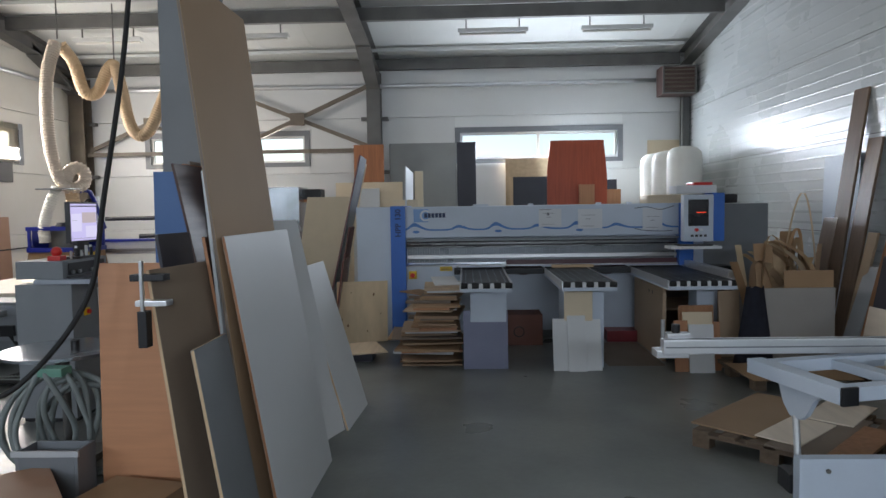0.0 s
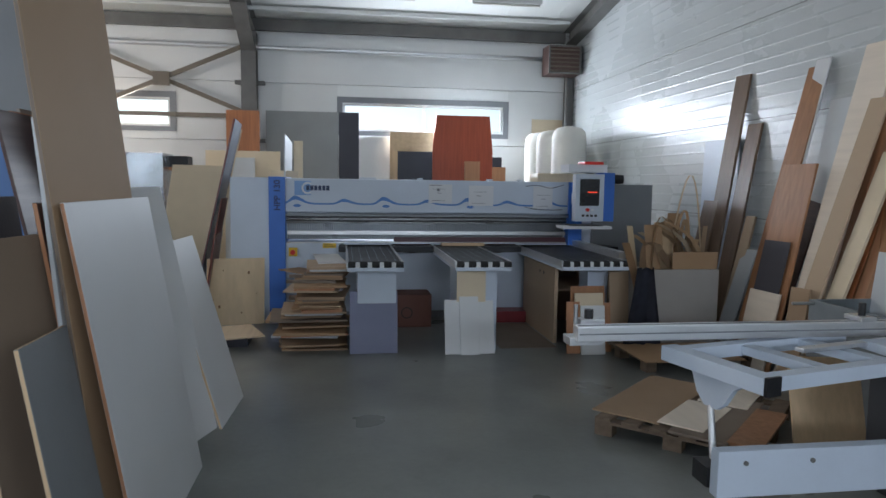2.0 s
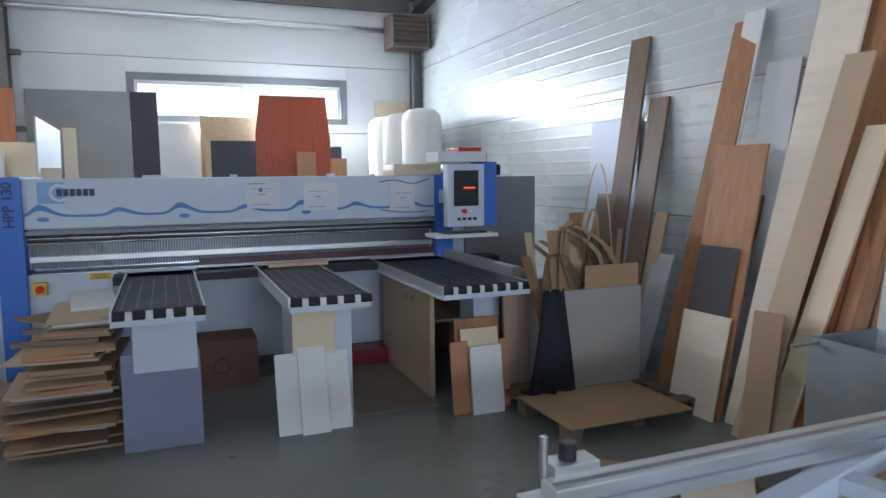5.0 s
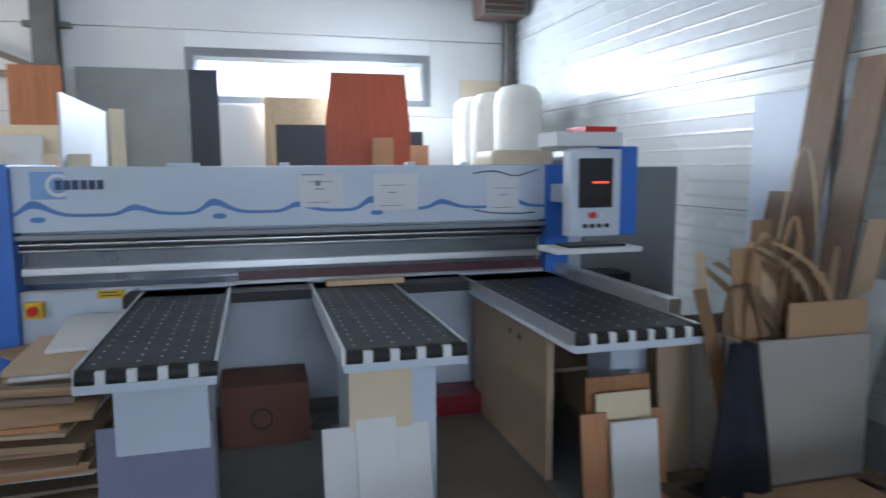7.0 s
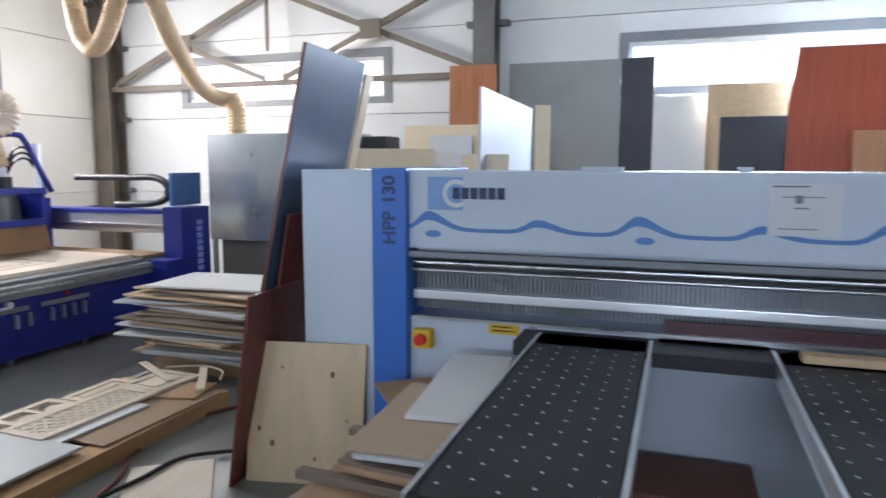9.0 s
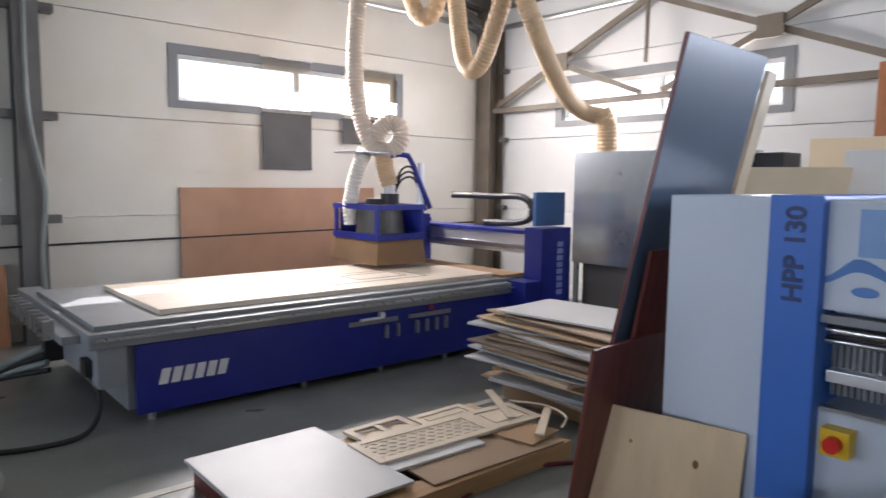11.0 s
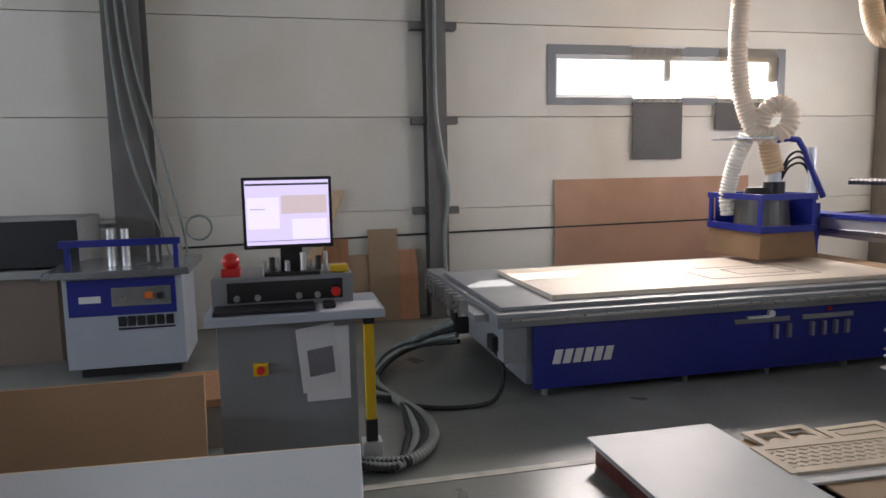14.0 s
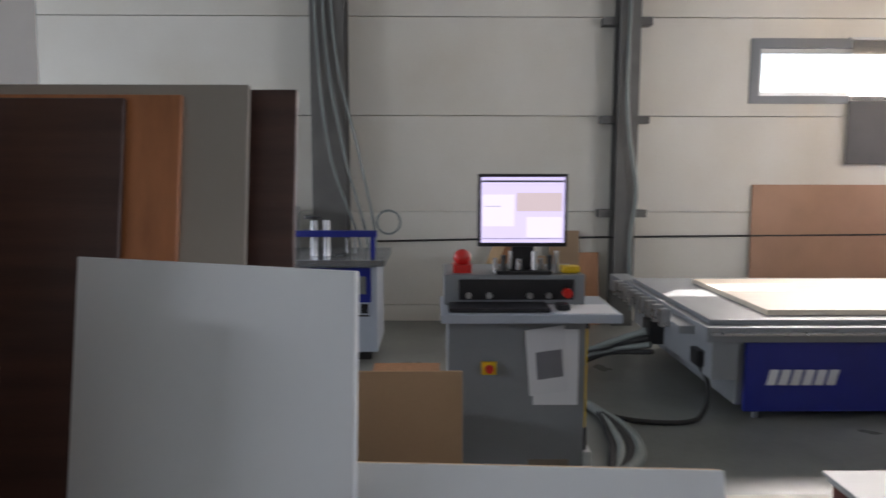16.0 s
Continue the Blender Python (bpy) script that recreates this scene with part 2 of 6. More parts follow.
def tube(pts, r, n=10, seg=12, ribs=0.0, pitch=0.03):
    """A bent tube, ribbed where ribs is given."""
    ps = smooth_path(pts, n)
    if ribs:
        fine, dist = [ps[0]], 0
        for a, b in zip(ps, ps[1:]):
            k = max(1, round((b - a).length / (pitch / 4)))
            fine += [a.lerp(b, (j + 1) / k) for j in range(k)]
        ps = fine
    bm = bmesh.new()
    rings, side = [], None
    for i, p in enumerate(ps):
        d = (ps[min(i + 1, len(ps) - 1)] - ps[max(i - 1, 0)]).normalized()
        if side is None:
            side = d.orthogonal().normalized()
        side = (side - d * side.dot(d)).normalized()
        up = d.cross(side)
        rr = r + (ribs if i % 4 < 2 else -ribs)
        rings.append([bm.verts.new(p + rr * (math.cos(a) * side + math.sin(a) * up)) for a in [2 * math.pi * k / seg for k in range(seg)]])
    for a, b in zip(rings, rings[1:]):
        for k in range(seg):
            bm.faces.new((a[k], a[(k + 1) % seg], b[(k + 1) % seg], b[k])).smooth = True
    bm.faces.new(rings[0][::-1])
    bm.faces.new(rings[-1])
    return bm


def thing(name, loc, label, category, group="", kind=""):
    ob = new(name)
    ob.location = loc
    ob.empty_display_size = 0.1
    return tagged(ob, label, category, group, kind)


def part(name, bm, mats, parent=None, label=""):
    bmesh.ops.recalc_face_normals(bm, faces=bm.faces[:])
    me = bpy.data.meshes.new(name)
    bm.to_mesh(me)
    bm.free()
    for m in (mats if isinstance(mats, (list, tuple)) else (mats,)):
        me.materials.append(m)
    ob = new(name, me)
    if parent is not None:
        ob.parent = parent
        w = Matrix.Translation(parent.location)
        if parent.parent is not None:
            w = Matrix.Translation(parent.parent.location) @ parent.matrix_parent_inverse @ w
        ob.matrix_parent_inverse = w.inverted()
    else:
        c = [Vector(b) for b in ob.bound_box]
        lo = Vector((sum(v.x for v in c) / 8, sum(v.y for v in c) / 8, min(v.z for v in c)))
        me.transform(Matrix.Translation(-lo))
        ob.location = lo
    return tagged(ob, label)


def solo(name, bm, mats, label, category, group="", kind=""):
    return tagged(part(name, bm, mats), label, category, group, kind)


def board(name, a, b, top, h, th, mats, label, group="", category="board"):
    """A sheet of height h whose lower edge runs from a to b; top: the sideways lean of its upper edge. Its thickness lies on the leaning side."""
    a, b = Vector(a), Vector(b)
    up = Vector((top[0], top[1], 0))
    up = Vector((up.x, up.y, math.sqrt(max(0.01, h * h - up.length_squared))))
    nrm = (b - a).cross(up).normalized()
    if nrm.x * top[0] + nrm.y * top[1] < 0:
        nrm = -nrm
    bm = bmesh.new()
    fs = obox(bm, a, b - a, nrm * th, up)
    if isinstance(mats, (list, tuple)):
        for i in (0, 1, 3, 5):
            fs[i].material_index = 1
    bmesh.ops.bevel(bm, geom=bm.edges[:], offset=min(0.002, th / 4), segments=1, affect='EDGES')
    return solo(name, bm, mats, label, category, group)


def lettering(txt, m, size, name, parent, label, mat_, depth=0.001, bold=0.0):
    cu = bpy.data.curves.new(name, 'FONT')
    cu.body, cu.size, cu.extrude, cu.offset = txt, size, depth, bold
    tmp = bpy.data.objects.new(name, cu)
    scene.collection.objects.link(tmp)
    me = bpy.data.meshes.new_from_object(tmp.evaluated_get(bpy.context.evaluated_depsgraph_get()))
    bpy.data.objects.remove(tmp)
    me.transform(m)
    bm = bmesh.new()
    bm.from_mesh(me)
    return part(name, bm, mat_, parent, label)



# ---- structure ----
XL, XR, YB, YR = -8.0, 4.78, 14.0, -6.0
WZ0, WZ1 = 2.62, 3.35
RIDGE_Y = 4.0


def roof_z(y):
    return 4.78 + 0.15 * ((YB - y) if y > RIDGE_Y else (y - YR))


solo("floor", many((XL - 0.2, XR + 0.2, YR - 0.2, YB + 0.2, -0.2, 0.0)), CONC, "grey polished concrete workshop floor with worn patches", "floor", kind="structure")
solo("ground", many((-400, 400, -400, 400, -0.5, -0.25)), mat("outside_ground", (0.14, 0.13, 0.11), 0.9), "pale bare ground outside the hall", "ground", kind="structure")
bm = many((-3.48, -3.41, 2.0, 13.5, 0.0, 0.004))
solo("floor_line", bm, PAINTL, "worn off-white painted line on the concrete floor", "floor line", kind="structure")

SEAMS = [0.0, 0.20, 1.33, 2.46, 3.59, 4.72, 5.85, 6.6]


def wall_run(name, label, axis, at, thick, lo, hi, openings, m, ztop, ribs=0):
    """A wall of horizontal sandwich panels along one axis, cut round its openings (lo, hi)."""
    root = thing(name, (0, 0, 0), label, "wall", kind="structure")

    def slab(a, b, z0, z1, nm="wall_panel"):
        bm = bmesh.new()
        g = 0.005
        if axis == "x":
            box(bm, a, b, at, at + thick, z0 + g, z1 - g)
        else:
            box(bm, at, at + thick, a, b, z0 + g, z1 - g)
        part(nm, bm, m, root)
    for z0, z1 in zip(SEAMS, SEAMS[1:]):
        z1 = min(z1, ztop)
        if z0 >= ztop:
            break
        cuts = [o for o in openings if z0 < o[2] < z1]
        if not cuts:
            slab(lo, hi, z0, z1)
            continue
        x = lo
        for o in sorted(cuts):
            slab(x, o[0], z0, z1)
            slab(o[0], o[1], z0, o[2])
            slab(o[0], o[1], o[3], z1)
            x = o[1]
        slab(x, hi, z0, z1)
    bm = bmesh.new()
    k = 0.012 if thick > 0 else -0.012
    if axis == "x":
        box(bm, lo, hi, at + k, at + thick, 0, ztop)
    else:
        box(bm, at + k, at + thick, lo, hi, 0, ztop)
    if not openings:
        part("wall_core", bm, STEEL, root)
    else:
        bm.free()
    if ribs:
        bm = bmesh.new()
        z = 0.3
        while z < ztop - 0.1:
            if min(abs(z - s) for s in SEAMS) > 0.04:
                obox(bm, (at - 0.0012, lo, z), (0, hi - lo, 0), (0.0022, 0, 0.04), (0.0022, 0, -0.02))
            z += ribs
        part("wall_rib", bm, m, root)
    return root


def window(name, label, axis, at, lo, hi, z0, z1, out):
    """Ribbon window with outer trim, inner frame, mullion and a glass pane; out: the way outside."""
    root = thing(name, (0, 0, 0), label, "window", kind="structure")

    def b(a0, a1, d0, d1, c0, c1):
        d0, d1 = sorted((at + d0 * out, at + d1 * out))
        return (a0, a1, d0, d1, c0, c1) if axis == "x" else (d0, d1, a0, a1, c0, c1)
    w = 0.10
    part("window_trim", many(b(lo - 0.01, hi + 0.01, -0.02, 0.18, z1 - w, z1 + 0.01), b(lo - 0.01, hi + 0.01, -0.02, 0.18, z0 - 0.01, z0 + w - 0.02),
                             b(lo - 0.01, lo + w, -0.022, 0.18, z0 + w - 0.02, z1 - w), b(hi - w, hi + 0.01, -0.022, 0.18, z0 + w - 0.02, z1 - w)), FRAME, root)
    i0, i1, c0, c1 = lo + w, hi - w, z0 + w - 0.02, z1 - w
    part("window_frame", many(b(i0, i1, 0.05, 0.11, c1 - 0.05, c1), b(i0, i1, 0.05, 0.11, c0, c0 + 0.05), b(i0, i0 + 0.05, 0.048, 0.11, c0, c1),
                              b(i1 - 0.05, i1, 0.048, 0.11, c0, c1), b((i0 + i1) / 2 - 0.03, (i0 + i1) / 2 + 0.03, 0.046, 0.11, c0, c1)), PIPE, root, "white window frame")
    g = part("window_pane", many(b(i0, i1, 0.078, 0.084, c0, c1)), GLASS, root)
    g.visible_shadow = False


BW = [(-6.55, -3.06, WZ0, WZ1), (0.0, 3.45, WZ0, WZ1)]
wall_run("wall_north", "white sandwich-panel wall with ribbon windows and joint lines", "x", YB, 0.2, XL, XR, BW, WALLP, 4.95)
wall_run("wall_west", "cream sandwich-panel wall with a ribbon window", "y", XL, -0.2, YR, YB, [(-4.2, -0.8, WZ0, WZ1), (8.67, 12.12, WZ0, WZ1)], WALLL, 6.5)
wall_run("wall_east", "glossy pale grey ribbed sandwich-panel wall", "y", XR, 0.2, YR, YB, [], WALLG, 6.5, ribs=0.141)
# The south windows are unseen, added to let light in from behind.
wall_run("wall_south", "white sandwich-panel wall with ribbon windows", "x", YR, -0.2, XL, XR, BW, WALLP, 4.95)
window("window_1", "grey-framed ribbon window partly covered by leaning boards", "x", YB, 0.0, 3.45, WZ0, WZ1, 1)
window("window_2", "grey-framed ribbon window behind steel cross bracing", "x", YB, -6.55, -3.06, WZ0, WZ1, 1)
window("window_3", "grey-framed ribbon window above a blue router", "y", XL, 8.67, 12.12, WZ0, WZ1, -1)
# The next three windows are unseen, assumed openings for light from behind the start.
window("unseen_window_4", "grey-framed ribbon window", "y", XL, -4.2, -0.8, WZ0, WZ1, -1)
window("unseen_window_5", "grey-framed ribbon window", "x", YR, 0.0, 3.45, WZ0, WZ1, -1)
window("unseen_window_6", "grey-framed ribbon window", "x", YR, -6.55, -3.06, WZ0, WZ1, -1)
bm = bmesh.new()
for ya, yb in ((YB + 0.2, RIDGE_Y), (RIDGE_Y, YR - 0.2)):
    za, zb = roof_z(ya), roof_z(yb) if yb != RIDGE_Y else roof_z(RIDGE_Y + 1e-6)
    if ya == RIDGE_Y:
        za = roof_z(RIDGE_Y + 1e-6)
    obox(bm, (XL - 0.2, ya, za), (XR - XL + 0.4, 0, 0), (0, yb - ya, zb - za), (0, 0, 0.2))
    x = XL + 0.2
    while x < XR:
        obox(bm, (x, ya, za - 0.006), (0.02, 0, 0), (0, yb - ya, zb - za), (0, 0, 0.006))
        x += 1.0
solo("ceiling", bm, CEIL, "white corrugated metal roof lining with seams", "ceiling", kind="structure")
solo("wainscot", many((XR - 0.012, XR, 1.5, 4.66, 0.0, 2.16)), GREYWALL, "grey coated sheet lining the lower wall", "wall lining", kind="structure")
solo("wall_ledge", many((XR - 0.07, XR - 0.012, 3.0, 4.64, 1.02, 1.16)), WHITEB, "white painted ledge on the grey wall lining", "ledge", kind="structure")

# steel frame
for i, x in enumerate((XL + 0.12, -1.66, XR - 0.10)):
    for ya, yb in ((YB - 0.12, RIDGE_Y), (YR + 0.12, RIDGE_Y)):
        bm = bmesh.new()
        w = 0.13
        za, zb = roof_z(ya) - 0.02, roof_z(RIDGE_Y + 1e-6) - 0.02
        for h0, h1, ww in ((-0.30, -0.285, w), (-0.285, -0.015, 0.012), (-0.015, 0.0, w)):
            obox(bm, (x - ww, ya, za + h0), (2 * ww, 0, 0), (0, yb - ya, zb - za), (0, 0, h1 - h0))
        if i != 2:
            s = 1 if yb > ya else -1
            obox(bm, (x - 0.02, ya, za - 0.30), (0.04, 0, 0), (0, s * 1.4, 0.21), (0, 0, -0.02))
            obox(bm, (x - w, ya, za - 0.72), (2 * w, 0, 0), (0, s * 1.5, 0.62), (0, 0, 0.015))
            obox(bm, (x - 0.012, ya, za - 0.70), (0.024, 0, 0), (0, s * 1.5, 0.62), (0, 0, 0.2))
        solo("roof_rafter", bm, STEEL, "grey painted steel roof rafter", "rafter", "roof steel", "structure")
y = 13.9
while y > YR:
    z = roof_z(y) - 0.03
    bm = bmesh.new()
    box(bm, XL + 0.25, XR - 0.2, y - 0.05, y + 0.05, z - 0.22, z)
    solo("roof_purlin", bm, STEEL, "grey steel purlin under the white roof", "purlin", "roof steel", "structure")
    if y - 0.55 > YR:
        solo("cable_tray", many((XL + 0.3, XR - 0.3, y - 0.62, y - 0.54, roof_z(y - 0.6) - 0.09, roof_z(y - 0.6) - 0.03)), PIPE, "white roof rail under the ceiling", "rail", "roof rails", "structure")
    y -= 2.4


def column(x0, x1, y0, y1, m, label, alongx):
    bm = bmesh.new()
    t = 0.02
    if alongx:
        box(bm, x0, x1, y0, y0 + t, 0, 4.5), box(bm, x0, x1, y1 - t, y1, 0, 4.5), box(bm, (x0 + x1) / 2 - 0.01, (x0 + x1) / 2 + 0.01, y0 + t, y1 - t, 0, 4.5)
    else:
        box(bm, x0, x0 + t, y0, y1, 0, 5.2), box(bm, x1 - t, x1, y0, y1, 0, 5.2), box(bm, x0 + t, x1 - t, (y0 + y1) / 2 - 0.01, (y0 + y1) / 2 + 0.01, 0, 5.2)
    solo("steel_column", bm, m, label, "column", "hall columns", "structure")


column(-1.80, -1.52, 13.70, 13.99, STEEL, "grey steel column against the white wall", True)
column(XL + 0.01, XL + 0.32, 13.66, 13.99, STEELB, "brown-grey steel corner column", True)
column(XL + 0.01, XL + 0.26, 7.05, 7.29, STEEL, "grey steel wall column with brackets and cables", False)
column(XL + 0.01, XL + 0.40, 3.58, 3.96, STEEL, "wide grey steel column with hanging cables", False)
column(4.62, 4.76, 13.80, 13.99, STEEL, "thin grey steel corner column", True)
for y in (7.17,):
    for z in (1.32, 2.41, 3.52):
        for s in (-1, 1):
            solo("wall_bracket", bbox(XL + 0.0, XL + 0.16, y + s * 0.20 - 0.08, y + s * 0.20 + 0.08, z - 0.045, z + 0.045), STEEL, "small grey steel panel bracket beside the column", "bracket", "wall brackets")
for x, s in ((-1.66, 1), (-1.66, -1), (XL + 0.16, 1)):
    for z in (1.35, 2.46, 3.56):
        solo("wall_bracket", bbox(x + s * 0.21 - 0.07, x + s * 0.21 + 0.07, 13.86, 13.999, z - 0.035, z + 0.035), STEEL, "small grey steel panel bracket beside the column", "bracket", "wall brackets")


def strut(name, p, q, w, label):
    p, q = Vector(p), Vector(q)
    d = q - p
    sd = Vector((0, 0.05, 0))
    up = d.cross(sd).normalized() * w
    bm = bmesh.new()
    obox(bm, p - up / 2, d, sd, up)
    return solo(name, bm, STEELB, label, "brace", "cross bracing", "structure")


YS = 13.74
strut("brace", (-7.68, YS, 2.91), (-1.80, YS, 2.91), 0.08, "brown steel tie across the window bay")
strut("brace", (-7.68, YS + 0.06, 2.98), (-4.9, YS + 0.06, 4.2), 0.08, "brown steel diagonal brace")
strut("brace", (-6.3, YS, 3.50), (-4.9, YS, 2.97), 0.07, "brown steel diagonal brace")
strut("brace", (-4.8, YS + 0.06, 4.2), (-1.80, YS + 0.06, 3.0), 0.08, "brown steel diagonal brace")
strut("brace", (-4.6, YS, 2.97), (-1.80, YS, 4.2), 0.08, "brown steel diagonal brace")
strut("brace", (-4.83, YS - 0.05, 3.35), (-4.83, YS - 0.05, 4.35), 0.03, "thin brown steel hanger")
for x, z in ((-3.24, 3.56), (-6.3, 3.52)):
    solo("gusset_plate", bbox(x - 0.15, x + 0.15, YS - 0.03, YS - 0.004, z - 0.13, z + 0.13), STEELB, "brown steel gusset plate joining the braces", "gusset plate", "cross bracing", "structure")
solo("wall_pipe", tube([(4.5, 13.88, 4.22), (0, 13.88, 4.22), (-4, 13.88, 4.23), (-7.6, 13.86, 4.24)], 0.045, 3), ALU, "white pipe running along the wall under the roof", "pipe", kind="structure")
solo("wall_pipe", tube([(-7.86, 13.6, 4.24), (-7.86, 8, 4.24), (-7.86, 2, 4.24), (-7.86, -5, 4.24)], 0.04, 3), ALU, "white pipe running along the wall under the roof", "pipe", kind="structure")
solo("wall_cable", tube([(-7.95, 13.6, 1.10), (-7.96, 10, 1.06), (-7.96, 7, 1.03), (-7.95, 4.2, 0.98)], 0.012, 6, 8), RUBBER, "black cable running along the cream wall", "cable")


def roof_lamp(x0, x1, y):
    z = roof_z(y) - 0.30
    t = thing("fluorescent_lamp", ((x0 + x1) / 2, y, z), "unlit white fluorescent batten under the roof", "lamp", "roof lamps")
    part("lamp_body", bbox(x0, x1, y - 0.07, y + 0.07, z + 0.05, z + 0.12), PIPE, t)
    part("tube", cbm((x0 + 0.03, y, z + 0.03), (x1 - 0.03, y, z + 0.03), 0.02), TANKM, t)
    for x in (x0 + 0.15, x1 - 0.15):
        part("hanger", many((x - 0.01, x + 0.01, y - 0.01, y + 0.01, z + 0.12, z + 0.29)), STEEL, t)


for x in (-6.9, -4.2, 0.1, 2.3):
    roof_lamp(x, x + 1.25, 12.1)

# air heater by the corner
t = thing("air_heater", (4.4, 13.4, 3.84), "dark brown louvred air heater hung in the corner", "heater")
part("casing", bbox(4.05, 4.70, 13.23, 13.66, 3.84, 4.385), HEATM, t)
part("front_frame", many((4.05, 4.70, 13.20, 13.229, 3.84, 3.87), (4.05, 4.70, 13.20, 13.229, 4.355, 4.385), (4.05, 4.08, 13.20, 13.229, 3.87, 4.355), (4.67, 4.70, 13.20, 13.229, 3.87, 4.355)), STEEL, t)
for k in range(6):
    bm = bmesh.new()
    obox(bm, (4.081, 13.205, 3.885 + 0.08 * k), (0.588, 0, 0), (0, 0.024, 0.028), (0, 0.002, 0.006))
    part("louvre", bm, STEELB, t)
part("bracket", many((4.56, 4.66, 13.661, 13.80, 3.95, 4.05)), STEEL, t)
part("pipe", cbm((4.60, 13.75, 3.95), (4.60, 13.75, 0.0), 0.035), STEEL, t)

# ---- panel saw ----
saw = thing("panel_saw", (1.2, 8.8, 0), "grey and blue beam panel saw with three black air tables", "saw")
SY = 8.46
part("left_cabinet", bbox(-1.215, -0.768, SY, 9.5, 0.0, 1.725, bevel=0.01), GREYP, saw)
post = part("left_post", bbox(-0.768, -0.575, SY - 0.05, 9.5, 0.0, 1.735, bevel=0.012), BLUE, saw, "blue machine post")
NAVYL = mat("lettering_navy", (0.02, 0.05, 0.16), 0.5)
lettering("HPP", pose(-0.635, SY - 0.053, 1.335, 90, -90, 0), 0.10, "model_lettering", post, "dark blue model lettering", NAVYL, bold=0.003)
lettering("130", pose(-0.635, SY - 0.053, 1.545, 90, -90, 0), 0.10, "model_lettering", post, "dark blue model number", NAVYL, bold=0.003)
hood = part("pressure_beam_hood", bbox(-0.585, 2.92, SY, SY + 0.55, 1.315, 1.72, bevel=0.015), GREYP, saw)
part("hood_lip", many((-0.585, 2.92, SY - 0.012, SY + 0.05, 1.27, 1.30)), GREYD, saw)
part("beam_back", many((-0.585, 2.92, SY + 0.12, SY + 0.5, 0.99, 1.315)), GREYP, saw)
part("guide_rail", cbm((-0.58, SY + 0.05, 1.235), (2.92, SY + 0.05, 1.235), 0.018), STEELM, saw)
part("guide_rail", cbm((-0.58, SY + 0.05, 1.195), (2.92, SY + 0.05, 1.195), 0.010), STEELM, saw)
part("dark_slot", many((-0.58, 2.92, SY + 0.06, SY + 0.118, 1.20, 1.268)), BLACK, saw)
part("pressure_beam", bbox(-0.56, 2.9, SY + 0.02, SY + 0.12, 1.045, 1.09), ALU, saw)
bm = bmesh.new()
x = -0.56
while x < 2.88:
    box(bm, x, x + 0.016, SY + 0.08, SY + 0.118, 0.985, 1.185)
    x += 0.022
tagged(part("strip_curtain", bm, mat("curtain_strip", (0.26, 0.28, 0.30), 0.3, 0.6, 0.2), saw, "row of thin grey curtain strips"), kind="stuff")
part("clear_curtain", many((0.72, 2.9, SY + 0.01, SY + 0.016, 0.95, 1.02)), CURTAIN, saw)
part("steel_edge", many((-0.56, 2.9, SY - 0.02, SY + 0.02, 0.945, 0.96)), STEELM, saw)
low = part("lower_body", bbox(-0.585, 2.95, SY + 0.02, SY + 0.6, 0.10, 0.945, bevel=0.008), GREYP, saw)
part("rear_bed", many((0.05, 3.5, SY - 0.25, SY + 0.02, 0.86, 0.925)), TABLE, saw)
part("plinth", many((-0.5, 2.9, SY + 0.08, SY + 0.55, 0.0, 0.10)), GREYD, saw)
part("warning_label", many((-0.14, 0.02, SY + 0.012, SY + 0.0195, 0.885, 0.95)), YELLOW, saw, "yellow warning label")
part("label_print", many((-0.12, 0.0, SY + 0.010, SY + 0.0118, 0.90, 0.907), (-0.12, -0.02, SY + 0.010, SY + 0.0118, 0.92, 0.927)), BLACK, saw)
part("round_lock", cbm((0.09, SY + 0.005, 0.925), (0.09, SY + 0.02, 0.925), 0.022), GREYD, saw)
sw = part("main_switch", bbox(-0.54, -0.44, SY - 0.05, SY + 0.018, 0.79, 0.89), YELLOW, saw, "yellow and red main switch")
part("switch_knob", cbm((-0.49, SY - 0.085, 0.84), (-0.49, SY - 0.05, 0.84), 0.03), RED, sw)
logo = part("logo_square", many((-0.47, -0.28, SY - 0.004, SY - 0.0005, 1.52, 1.69)), mat("logo_blue", (0.25, 0.42, 0.72), 0.5), saw, "pale blue logo square")
bm = bmesh.new()
for k in range(20):
    a0, a1 = radians(50 + 13 * k), radians(50 + 13 * (k + 1))
    v = [bm.verts.new((-0.315 + r * math.cos(a), SY - 0.006, 1.605 + r * math.sin(a))) for a, r in ((a0, 0.05), (a1, 0.05), (a1, 0.072), (a0, 0.072))]
    bm.faces.new(v)
part("logo_arc", bm, PAPER, logo)
LOGOD = mat("logo_dark", (0.03, 0.05, 0.12), 0.5)
for k in range(6):
    part("logo_bar", many((-0.332 + 0.047 * k, -0.294 + 0.047 * k, SY - 0.0085, SY - 0.0065, 1.578, 1.636)), LOGOD, logo, "dark blue logo bar")


CRESTS = ((-0.466, 0.072), (0.108, 0.045), (0.585, 0.070), (1.12, 0.045), (1.62, 0.068), (2.12, 0.045), (2.62, 0.068))


def crest(x):
    return sum(h * math.exp(-((x - c) / (0.075 if x < c else 0.115)) ** 2) for c, h in CRESTS)


def wave_z(x):
    return 1.418 + crest(x)


